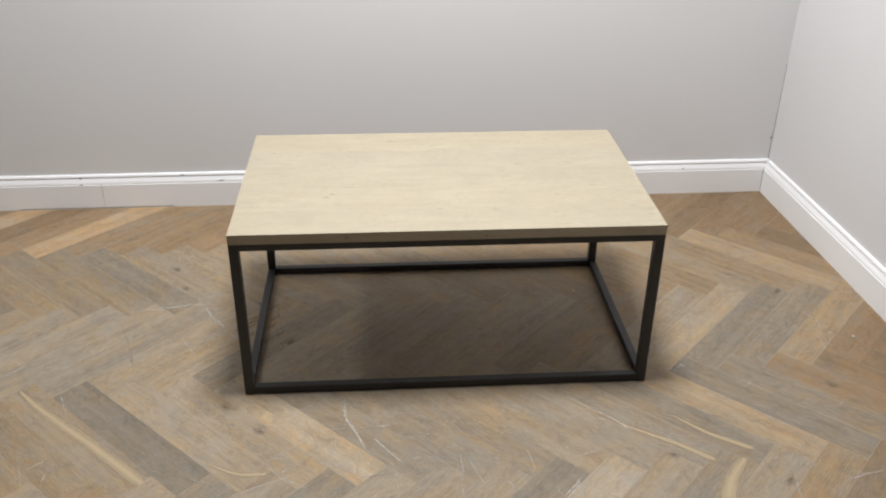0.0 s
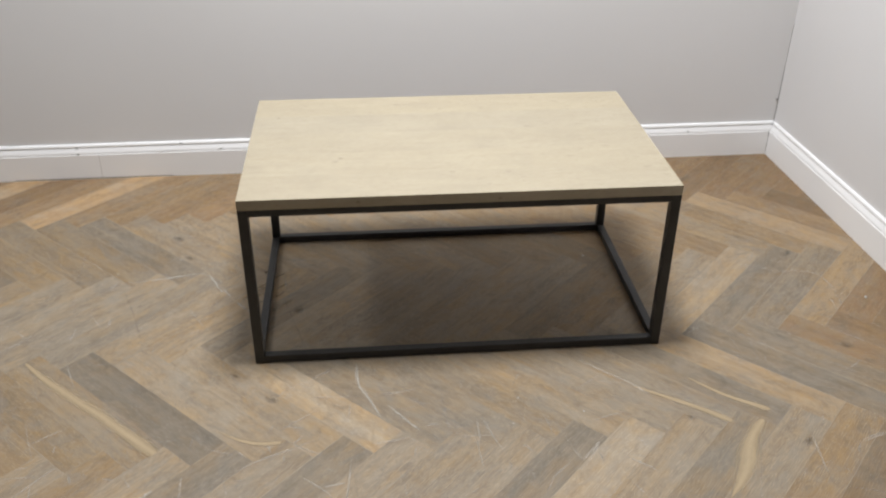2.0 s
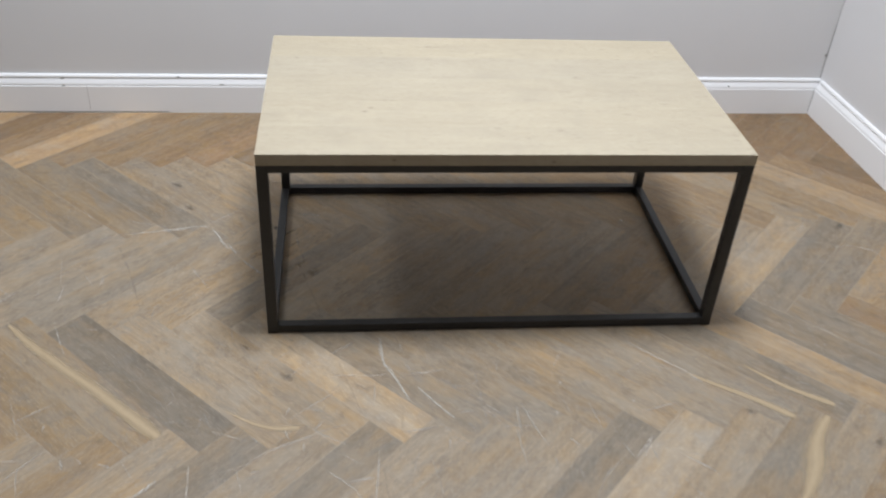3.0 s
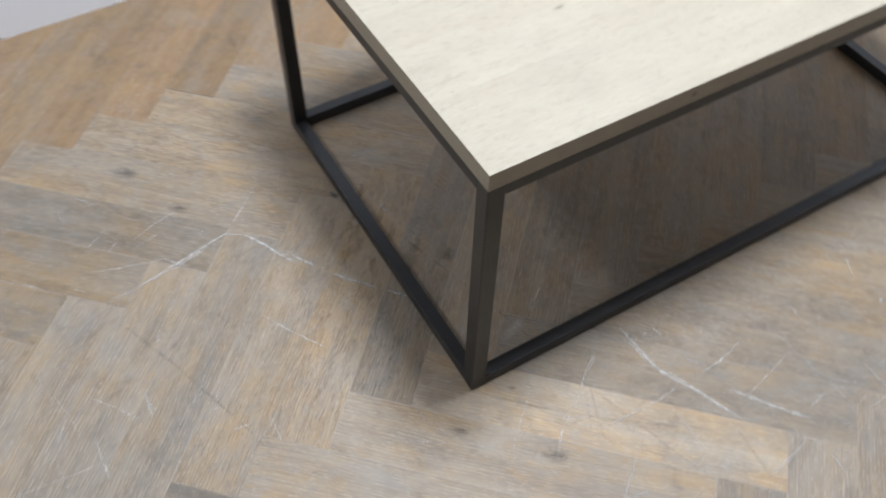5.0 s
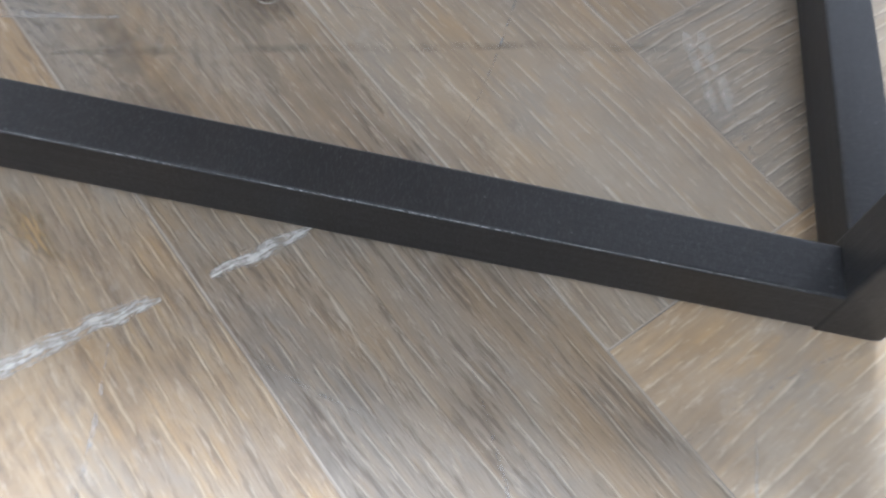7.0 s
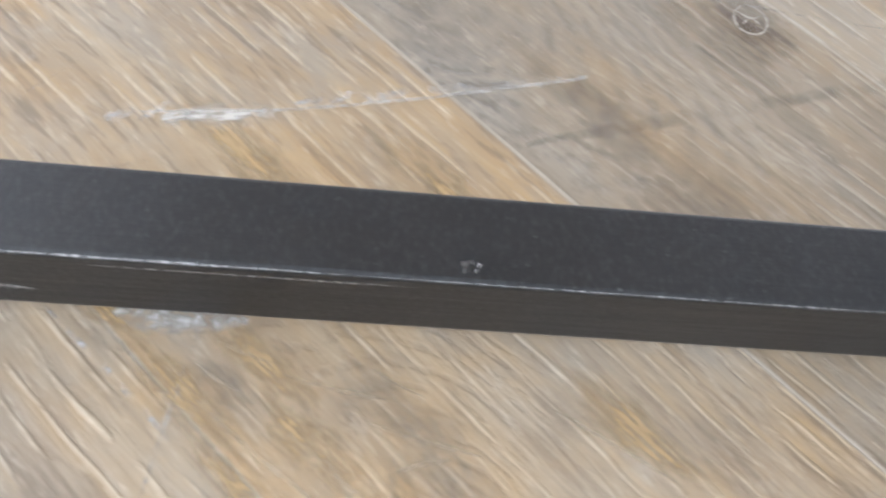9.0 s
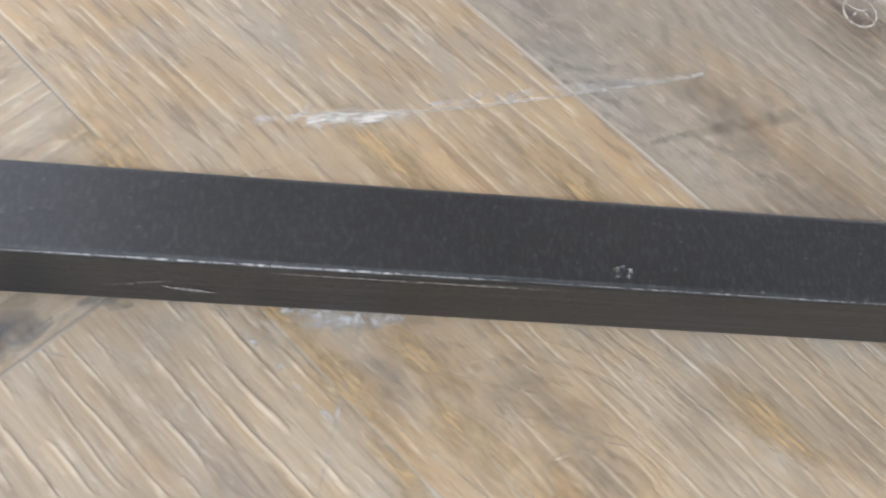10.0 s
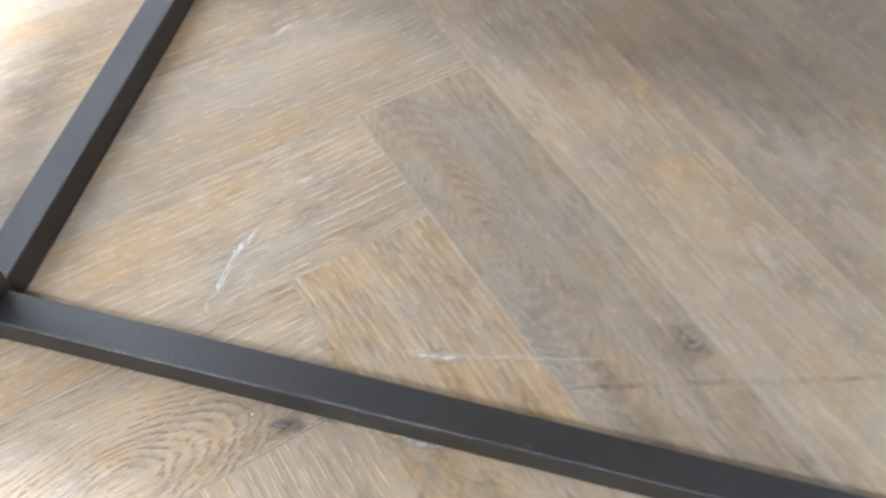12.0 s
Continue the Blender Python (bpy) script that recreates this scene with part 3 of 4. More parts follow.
# tone, warmth and ring strength of the planks that stand out: (lengthwise or cross, step, column)
SPECIAL = {
    ("h", -6, 0): (0.88, 0.80, 0.2),
    ("h", -5, 0): (0.82, 0.75, 0.2),
    ("h", -4, 0): (0.92, 0.50, 0.2),
    ("h", -3, 0): (0.70, 0.05, 0.3),
    ("h", -2, 0): (1.10, 0.40, 0.2),
    ("h", -1, 0): (1.10, 0.36, 0.2),
    ("h", 0, 0): (1.36, 0.46, 0.1),
    ("h", 1, 0): (0.94, 0.14, 0.2),
    ("h", 2, 0): (0.94, 0.20, 0.3),
    ("h", 3, 0): (0.92, 0.30, 0.5),
    ("h", 4, 0): (1.02, 0.42, 0.3),
    ("h", 5, 0): (0.98, 0.30, 0.2),
    ("h", 6, 0): (0.94, 0.30, 0.3),
    ("h", 7, 0): (0.80, 0.18, 0.4),
    ("h", 8, 0): (1.08, 0.80, 0.1),
    ("h", 9, 0): (0.76, 0.15, 0.3),
    ("h", 10, 0): (0.82, 0.30, 0.3),
    ("v", -5, 0): (0.86, 0.85, 0.2),
    ("v", -4, 0): (1.08, 0.40, 0.2),
    ("v", -3, 0): (0.84, 0.20, 0.4),
    ("v", -2, 0): (1.00, 0.30, 0.3),
    ("v", -1, 0): (0.82, 0.25, 0.3),
    ("v", 0, 0): (1.12, 0.12, 0.4),
    ("v", 1, 0): (0.98, 0.40, 0.3),
    ("v", 2, 0): (1.02, 0.30, 0.3),
    ("v", 3, 0): (0.78, 0.22, 0.3),
    ("v", 4, 0): (1.28, 0.36, 0.2),
    ("v", 5, 0): (1.06, 0.36, 0.2),
    ("v", 6, 0): (0.84, 0.30, 0.3),
    ("v", 7, 0): (1.02, 0.26, 0.3),
    ("v", 8, 0): (0.88, 0.85, 0.2),
    ("v", 7, -1): (1.00, 0.40, 0.3),
    ("v", 8, -1): (1.16, 0.52, 0.2),
    ("v", 9, -1): (0.78, 0.20, 0.3),
    ("v", 10, -1): (0.86, 0.24, 0.4),
    ("v", 11, -1): (0.98, 0.85, 0.2),
    ("h", 9, -1): (0.92, 0.70, 0.2),
    ("h", 10, -1): (0.84, 0.90, 0.2),
    ("h", 11, -1): (1.10, 0.90, 0.1),
    ("h", 12, -1): (0.82, 1.10, 0.2),
    ("v", -4, -2): (0.82, 1.00, 0.2),
    ("v", -5, -2): (0.84, 1.15, 0.2),
    ("v", -6, -2): (1.36, 1.10, 0.1),
    ("v", -7, -2): (0.90, 1.20, 0.2),
    ("v", -9, -2): (1.30, 1.10, 0.1),
    ("h", -4, -1): (0.80, 0.12, 0.3),
    ("h", -3, -1): (0.98, 0.30, 0.3),
    ("v", -1, -1): (0.85, 0.28, 0.97, 0.30),
    ("v", -2, -1): (1.04, 0.74, 0.86, 0.45),
    ("v", -3, -1): (1.02, 0.42, 0.60),
    ("v", -4, -1): (0.92, 0.25, 0.4),
    ("v", 0, -1): (1.04, 0.34, 0.1),
    ("h", -1, -1): (1.04, 0.55, 0.65),
    ("h", -2, -1): (1.06, 0.42, 1.0, 0.40),
}
# planks that were laid a few millimetres off the pattern: from and to, along u and v
SHIFTED = {
    ("v", -1, -1): (-0.0925, -0.0030, 0.0, 0.5010),
    ("v", -2, -1): (-0.1840, -0.0925, -0.0905, 0.4125),
    ("v", -3, -1): (-0.2755, -0.1840, -0.1810, 0.3290),
    ("h", 0, -1): (-0.5020, -0.0030, 0.5010, 0.5925),
    ("h", -1, -1): (-0.5925, -0.0925, 0.4125, 0.5010),
    ("h", -2, -1): (-0.6830, -0.1840, 0.3290, 0.4125),
    ("h", -3, -1): (-0.7735, -0.2755, 0.2275, 0.3290),
    ("h", 0, 0): (-0.0030, 0.5020, 0.0, 0.0905),
    ("h", -1, 0): (-0.0925, 0.4115, -0.0905, 0.0),
    ("h", -2, 0): (-0.1840, 0.3210, -0.1810, -0.0905),
    ("h", -3, 0): (-0.2755, 0.2305, -0.2715, -0.1810),
    ("v", 0, -1): (-0.0030, 0.0905, 0.0905, 0.5925),
    ("v", -4, -1): (-0.3620, -0.2755, -0.2715, 0.2275),
}


# where the rings of a flat-sawn plank have their heart
HEART = {("h", -2, -1): (-0.050, 0.480), ("v", -2, -1): (-0.031, 0.300), ("v", -1, -1): (0.128, 0.334)}


def plank_bm(length, width, shift=(0.0, 0.0)):
    bm = bmesh.new()
    g, c, d = 0.000006, 0.00046, 0.012
    lo, hi = (-length / 2 + g, -width / 2 + g), (length / 2 - g, width / 2 - g)
    rings = []
    for inset, z in ((0, -d), (0, -0.00010), (c, 0)):
        rings.append([bm.verts.new((x, y, z)) for x, y in ((lo[0] + inset, lo[1] + inset), (hi[0] - inset, lo[1] + inset), (hi[0] - inset, hi[1] - inset), (lo[0] + inset, hi[1] - inset))])
    for a, b in zip(rings, rings[1:]):
        for i in range(4):
            bm.faces.new((a[i], a[(i + 1) % 4], b[(i + 1) % 4], b[i])).material_index = 1
    bm.faces.new(rings[-1])
    uv = bm.loops.layers.uv.new("UVMap")
    for f in bm.faces:
        for loop in f.loops:
            loop[uv].uv = (loop.vert.co.x + shift[0], loop.vert.co.y + shift[1])
    return bm


def lay_floor():
    rng = random.Random(7)
    bm = plank_bm(PLANK_L, PLANK_W)
    shared = bpy.data.meshes.new("plank")
    bm.to_mesh(shared)
    bm.free()
    shared.materials.append(FLOOR_WOOD)
    shared.materials.append(JOINT)
    into_room = ROOM.inverted()
    rest = bmesh.new()
    for m in range(-14, 15):
        for k in range(-100, 101):
            for kind in "hv":
                if kind == "h":
                    u, v, turn = k * PLANK_W + m * PLANK_L + PLANK_L / 2, k * PLANK_W - m * PLANK_L + PLANK_W / 2, 0
                else:
                    u, v, turn = k * PLANK_W + (m + 1) * PLANK_L + PLANK_W / 2, (k + 1) * PLANK_W - (m + 1) * PLANK_L + PLANK_L / 2, 90
                long, wide, own = PLANK_L, PLANK_W, SHIFTED.get((kind, k, m))
                if own:
                    u, v = (own[0] + own[1]) / 2, (own[2] + own[3]) / 2
                    long, wide = (own[1] - own[0], own[3] - own[2]) if kind == "h" else (own[3] - own[2], own[1] - own[0])
                at = LAY @ pose(u, v, 0, 0, 0, turn)
                corners = [into_room @ at @ Vector((x, y, 0)) for x in (-PLANK_L / 2, PLANK_L / 2) for y in (-PLANK_W / 2, PLANK_W / 2)]
                tone = SPECIAL.get((kind, k, m)) or (rng.uniform(0.87, 1.13), rng.uniform(0.10, 0.42), rng.choice((0.0, 0.05, 0.1, 0.15, 0.2, 0.3)))
                flip = rng.random() < 0.5
                lift = rng.uniform(-0.00008, 0.0)
                if max(c.x for c in corners) < WEST or min(c.x for c in corners) > BOARD + 0.2 or max(c.y for c in corners) < SOUTH or min(c.y for c in corners) > BOARD:
                    continue
                inside = all(WEST < c.x < BOARD - 0.02 and SOUTH < c.y < BOARD for c in corners)
                middle = at.translation
                # less trodden, browner wood along the walls; tone also drops outward to offset excess lamplight there
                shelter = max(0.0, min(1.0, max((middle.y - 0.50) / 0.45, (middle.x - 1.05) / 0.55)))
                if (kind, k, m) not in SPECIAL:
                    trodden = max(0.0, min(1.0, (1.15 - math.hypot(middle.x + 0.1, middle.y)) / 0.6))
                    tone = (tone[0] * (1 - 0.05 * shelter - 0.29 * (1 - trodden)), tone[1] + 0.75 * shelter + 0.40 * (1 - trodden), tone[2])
                at = at @ pose(0, 0, lift, 0, 0, 180 if flip else 0)
                near = -1.75 < middle.x < 2.0 and -1.15 < middle.y < 1.3
                data = shared
                if own or not inside or not near:
                    heart = HEART.get((kind, k, m))
                    heart = tuple(-(at.inverted() @ Vector((*heart, 0))).xy) if heart else (0.0, 0.0)
                    bm = plank_bm(long, wide, heart if near else (rng.uniform(0, 40), rng.uniform(0, 40)))
                    inv = (into_room @ at).inverted()
                    turn3 = inv.to_3x3()
                    for point, normal in (((WEST + 0.002, 0, 0), (-1, 0, 0)), ((-0.001 + BOARD, 0, 0), (math.cos(radians(1.2)), math.sin(radians(1.2)), 0)), ((0, SOUTH + 0.002, 0), (0, -1, 0)), ((0, BOARD - 0.001, 0), (0, 1, 0))):
                        bmesh.ops.bisect_plane(bm, geom=bm.verts[:] + bm.edges[:] + bm.faces[:], plane_co=inv @ Vector(point), plane_no=turn3 @ Vector(normal), clear_outer=True)
                    if not bm.faces:
                        bm.free()
                        continue
                    data = bpy.data.meshes.new("plank")
                    if not near:
                        bm.transform(at)
                    bm.to_mesh(data)
                    bm.free()
                    if not near:
                        rest.from_mesh(data)
                        bpy.data.meshes.remove(data)
                        continue
                    data.materials.append(FLOOR_WOOD)
                    data.materials.append(JOINT)
                ob = new("plank", data)
                ob.parent = floor_ob
                ob.matrix_parent_inverse = ROOM.inverted()
                ob.matrix_basis = at
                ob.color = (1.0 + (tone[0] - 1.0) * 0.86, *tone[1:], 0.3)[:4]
    far = part("far_planks", rest, FAR_FLOOR_WOOD, floor_ob)
    far.matrix_parent_inverse = ROOM.inverted()
    far.color = (0.95, 0.3, 0.3, 0.3)
    far.data.materials.append(JOINT)
    tagged(far, kind="stuff")


# ---- scratches, knots and crumbs on the floor ----


def ribbon(name, points, width, mat, parent, side=None, label="", waver=1.0, ends=0.25, swell=(1.0, 1.0)):
    """A thin film along a line: it narrows to its ends, and its edges waver. side: the way across it, if not flat on the floor. swell: its width from start to end."""
    rng = random.Random(len(points) * 977 + int(abs(points[0][0] * 1e4)) + int(abs(points[0][1] * 1e4)))
    pts = [Vector(p) if len(p) == 3 else Vector((p[0], p[1], 0.0005)) for p in points]
    line = []
    for a, b in zip(pts, pts[1:]):
        steps = max(2, int((b - a).length / 0.006))
        line += [a.lerp(b, i / steps) for i in range(steps)]
    line.append(pts[-1])
    for _ in range(3 if ends < 0.5 else 60):
        line = [line[0]] + [(a + b * 2 + c) / 4 for a, b, c in zip(line, line[1:], line[2:])] + [line[-1]]
    bm = bmesh.new()
    uv = bm.loops.layers.uv.new("UVMap")
    origin, run, before, n = line[0].copy(), 0.0, None, len(line)
    for i, p in enumerate(line):
        ahead = (line[min(i + 1, n - 1)] - line[max(i - 1, 0)]).normalized()
        across = Vector(side) if side else Vector((-ahead.y, ahead.x, 0))
        half = width / 2 * float(np.interp(i / (n - 1), np.linspace(0, 1, len(swell)), swell)) * rng.uniform(1 - 0.35 * waver, 1 + 0.25 * waver) * min(1.0, ends + 4.0 * min(i, n - 1 - i) / n)
        drift = 0.0 if side else rng.uniform(-0.18, 0.18) * width * waver
        pair = [bm.verts.new(p - origin + across * (drift + s * half)) for s in (-1, 0, 1)]
        if i:
            run += (p - line[i - 1]).length
        if before:
            for j, (low, high) in enumerate(((-1, 0), (0, 1))):
                f = bm.faces.new((before[0][j], pair[j], pair[j + 1], before[0][j + 1]))
                for loop, c in zip(f.loops, ((before[1], low), (run, low), (run, high), (before[1], high))):
                    loop[uv].uv = c
        before = (pair, run)
    bmesh.ops.recalc_face_normals(bm, faces=bm.faces)
    ob = part(name, bm, mat, parent, label)
    if parent is floor_ob:
        ob.matrix_parent_inverse = ROOM.inverted()
    ob.location = origin
    return ob


layer = itertools.count()


def scratch(points, width, mat=SCUFF):
    # no two films in one plane
    z = 0.00035 + 0.000004 * next(layer)
    return ribbon("scratch", [(x, y, z) for x, y in points], width, mat, floor_ob, waver=0.6, ends=0.45)


# the long white scratch that runs under the side of the table
scratch([(-0.517, 0.269), (-0.505, 0.336), (-0.481, 0.343)], 0.006, FAINT)
scratch([(-0.481, 0.343), (-0.393, 0.393), (-0.262, 0.408), (-0.191, 0.430)], 0.009, FAINT)
scratch([(-0.340, 0.399), (-0.262, 0.415), (-0.191, 0.430), (-0.165, 0.413)], 0.005, GOUGE)
scratch([(-0.165, 0.413), (-0.148, 0.384), (-0.130, 0.344), (-0.118, 0.325)], 0.0075, GOUGE)
scratch([(-0.118, 0.341), (-0.106, 0.324), (-0.096, 0.304)], 0.0085, GOUGE)
scratch([(-0.078, 0.276), (-0.055, 0.249), (-0.031, 0.220)], 0.0085, GOUGE)
scratch([(-0.021, 0.208), (-0.006, 0.192), (0.003, 0.183)], 0.0075, GOUGE)
# in front of the table
scratch([(0.243, -0.020), (0.248, -0.106), (0.272, -0.153), (0.292, -0.205)], 0.0075, GOUGE)
scratch([(0.259, -0.113), (0.299, -0.223)], 0.005, MARK)
scratch([(0.316, -0.178), (0.346, -0.222), (0.381, -0.266)], 0.0070, GOUGE)
scratch([(0.186, -0.035), (0.153, -0.055), (0.132, -0.077)], 0.005, MARK)
scratch([(0.215, -0.133), (0.154, -0.134)], 0.004, FAINT)
scratch([(0.787, -0.048), (0.845, -0.105), (0.913, -0.168)], 0.007, MARK)
scratch([(-0.476, 0.008), (-0.435, 0.028), (-0.398, 0.066)], 0.007, FAINT)
scratch([(-0.209, -0.445), (-0.172, -0.402)], 0.007, FAINT)
scratch([(0.017, -0.505), (0.033, -0.575)], 0.007, FAINT)
# under the table
scratch([(0.182, 0.098), (0.149, 0.079)], 0.007, MARK)
scratch([(0.121, 0.064), (0.098, 0.057), (0.079, 0.049)], 0.006, MARK)
scratch([(0.180, 0.195), (0.146, 0.172)], 0.006, MARK)
scratch([(0.047, 0.375), (0.049, 0.355), (0.052, 0.337)], 0.0070, FAINT)
scratch([(0.048, 0.363), (0.049, 0.355), (0.051, 0.344)], 0.0062)
scratch([(0.055, 0.335), (0.061, 0.311), (0.071, 0.266)], 0.0036, FAINT)
scratch([(0.101, 0.473), (0.089, 0.478), (0.077, 0.481)], 0.0095)
scratch([(0.075, 0.481), (0.066, 0.481), (0.058, 0.481)], 0.0075)
scratch([(0.056, 0.481), (0.042, 0.482)], 0.0060, FAINT)
scratch([(0.149, 0.455), (0.141, 0.459)], 0.0050, MARK)
scratch([(0.593, 0.261), (0.692, 0.236)], 0.004, FAINT)
scratch([(0.847, 0.488), (0.843, 0.348)], 0.004, FAINT)
scratch([(0.049, 0.368), (0.053, 0.335), (0.060, 0.305), (0.071, 0.266)], 0.0012, HAIR)
# by the side wall
scratch([(1.419, 0.301), (1.499, 0.312), (1.555, 0.288), (1.560, 0.207), (1.544, 0.121)], 0.005, MARK)
scratch([(1.410, 0.083), (1.480, 0.017), (1.549, -0.058)], 0.004, FAINT)
scratch([(1.085, 0.045), (1.102, 0.052), (1.125, 0.062)], 0.012, MARK)
# dark lines
scratch([(-0.380, 0.338), (-0.336, 0.233), (-0.287, 0.092)], 0.0050, CRACK)
scratch([(0.037, -0.039), (0.145, -0.134), (0.263, -0.220)], 0.0028, CRACK)
# more marks on the open floor
scratch([(-0.623, 0.104), (-0.599, 0.125), (-0.571, 0.160)], 0.006, MARK)
scratch([(-0.501, 0.208), (-0.477, 0.240), (-0.441, 0.273)], 0.008, FAINT)
scratch([(-0.528, 0.411), (-0.530, 0.479), (-0.540, 0.551)], 0.006, FAINT)
scratch([(-0.318, 0.473), (-0.277, 0.483)], 0.004, MARK)
scratch([(-0.278, 0.411), (-0.234, 0.415)], 0.012, MARK)
scratch([(-0.162, 0.255), (-0.127, 0.269)], 0.016, FAINT)
scratch([(-0.180, 0.119), (-0.154, 0.157)], 0.012, FAINT)
scratch([(-0.113, 0.075), (-0.073, 0.077)], 0.007, FAINT)
scratch([(-0.239, 0.249), (-0.227, 0.267)], 0.006, CRACK)
scratch([(0.134, -0.030), (0.148, -0.081), (0.168, -0.143), (0.186, -0.202), (0.203, -0.259)], 0.0028, CRACK)
scratch([(0.146, -0.080), (0.123, -0.134), (0.118, -0.153)], 0.003, CRACK)
scratch([(0.218, -0.092), (0.258, -0.069), (0.308, -0.033)], 0.004, FAINT)
scratch([(0.124, -0.137), (0.167, -0.138), (0.216, -0.141), (0.251, -0.138)], 0.0035, MARK)
scratch([(0.286, -0.140), (0.321, -0.135), (0.334, -0.136), (0.379, -0.125)], 0.0045, MARK)
scratch([(0.438, -0.145), (0.442, -0.205), (0.446, -0.273)], 0.006, FAINT)
scratch([(0.275, -0.310), (0.279, -0.263), (0.284, -0.221)], 0.003, CRACK)
scratch([(0.295, -0.103), (0.301, -0.127)], 0.005, FAINT)
scratch([(0.365, -0.155), (0.408, -0.190), (0.480, -0.263)], 0.005, FAINT)
scratch([(0.408, -0.283), (0.443, -0.326)], 0.005, FAINT)
scratch([(0.799, -0.321), (0.830, -0.291), (0.858, -0.261)], 0.004, CRACK)
scratch([(0.733, -0.389), (0.748, -0.367), (0.763, -0.345)], 0.01, MARK)
scratch([(0.900, -0.162), (0.921, -0.189)], 0.008, MARK)
scratch([(1.531, 0.167), (1.521, 0.109)], 0.006, MARK)
scratch([(1.337, 0.028), (1.356, 0.015)], 0.006, FAINT)
scratch([(1.250, 0.427), (1.193, 0.259)], 0.006, FAINT)
scratch([(1.074, 0.034), (1.094, 0.052), (1.112, 0.071)], 0.012, CRACK)


# marks in front of the table
scratch([(-0.119, -0.371), (-0.113, -0.452), (-0.107, -0.517)], 0.0045, MARK)
scratch([(-0.115, -0.503), (-0.093, -0.506)], 0.004, FAINT)
scratch([(-0.172, -0.400), (-0.195, -0.425), (-0.219, -0.447)], 0.010, GOUGE)
scratch([(0.174, -0.420), (0.220, -0.411)], 0.005, GOUGE)
scratch([(0.023, -0.574), (0.025, -0.534), (0.034, -0.506)], 0.009, MARK)
scratch([(0.192, -0.023), (0.143, -0.070), (0.111, -0.130)], 0.004, FAINT)
scratch([(0.382, -0.509), (0.450, -0.504), (0.529, -0.502), (0.620, -0.504)], 0.0035, MARK)
scratch([(0.755, -0.513), (0.765, -0.559), (0.759, -0.615)], 0.020, FAINT)
scratch([(0.865, -0.566), (0.864, -0.625)], 0.007, FAINT)
scratch([(1.114, -0.374), (1.062, -0.504), (1.004, -0.626)], 0.0045, FAINT)
scratch([(0.769, -0.333), (0.745, -0.360), (0.721, -0.386)], 0.007, MARK)
scratch([(0.646, -0.435), (0.622, -0.481)], 0.006, FAINT)
scratch([(0.237, -0.391), (0.246, -0.477), (0.258, -0.564)], 0.0030, CRACK)
scratch([(0.400, -0.217), (0.458, -0.258), (0.500, -0.315)], 0.004, FAINT)
scratch([(0.486, -0.408), (0.595, -0.399)], 0.004, FAINT)
scratch([(0.292, -0.110), (0.329, -0.143)], 0.004, FAINT)
scratch([(-0.262, -0.174), (-0.244, -0.160)], 0.007, FAINT)
scratch([(-0.112, -0.239), (-0.114, -0.292)], 0.005, FAINT)
# under the table, by the leg
scratch([(0.182, 0.084), (0.163, 0.077), (0.143, 0.067)], 0.006, MARK)
scratch([(0.123, 0.058), (0.104, 0.052), (0.084, 0.045)], 0.006, MARK)
scratch([(0.084, 0.045), (0.055, 0.033)], 0.0035, FAINT)
scratch([(0.188, 0.194), (0.153, 0.170)], 0.004, FAINT)
scratch([(0.049, 0.282), (0.056, 0.260), (0.063, 0.238), (0.069, 0.217), (0.084, 0.166), (0.098, 0.121), (0.122, 0.021)], 0.0050, CRACK)
# beside the leg
scratch([(0.183, -0.042), (0.157, -0.056)], 0.005, MARK)
scratch([(0.239, -0.046), (0.242, -0.080)], 0.005, MARK)
scratch([(0.016, -0.020), (0.049, -0.046), (0.081, -0.083)], 0.0022, CRACK)
scratch([(-0.008, 0.648), (-0.040, 0.644), (-0.072, 0.639)], 0.006, MARK)

# a small ring with a cross in it, stamped over the knot under the table
STAMP = (0.0960, 0.2203)
ring = [(STAMP[0] + 0.0052 * math.cos(radians(a)), STAMP[1] + 0.0047 * math.sin(radians(a))) for a in range(0, 361, 20)]
strokes = [ring] + [[(STAMP[0] + x, STAMP[1] + y) for x, y in stroke] for stroke in (
    ((0.0028, 0.0034), (0.0004, 0.0010), (0.0002, -0.0010), (0.0020, -0.0030)), ((-0.0018, 0.0022), (0.0002, 0.0010)), ((0.0001, -0.0010), (-0.0014, -0.0024)))]
for i, stroke in enumerate(strokes):
    ribbon("stamped_mark", [(x, y, 0.00075 + 0.00002 * i) for x, y in stroke], 0.0010, STAMPED, floor_ob, waver=0.2, ends=0.1)


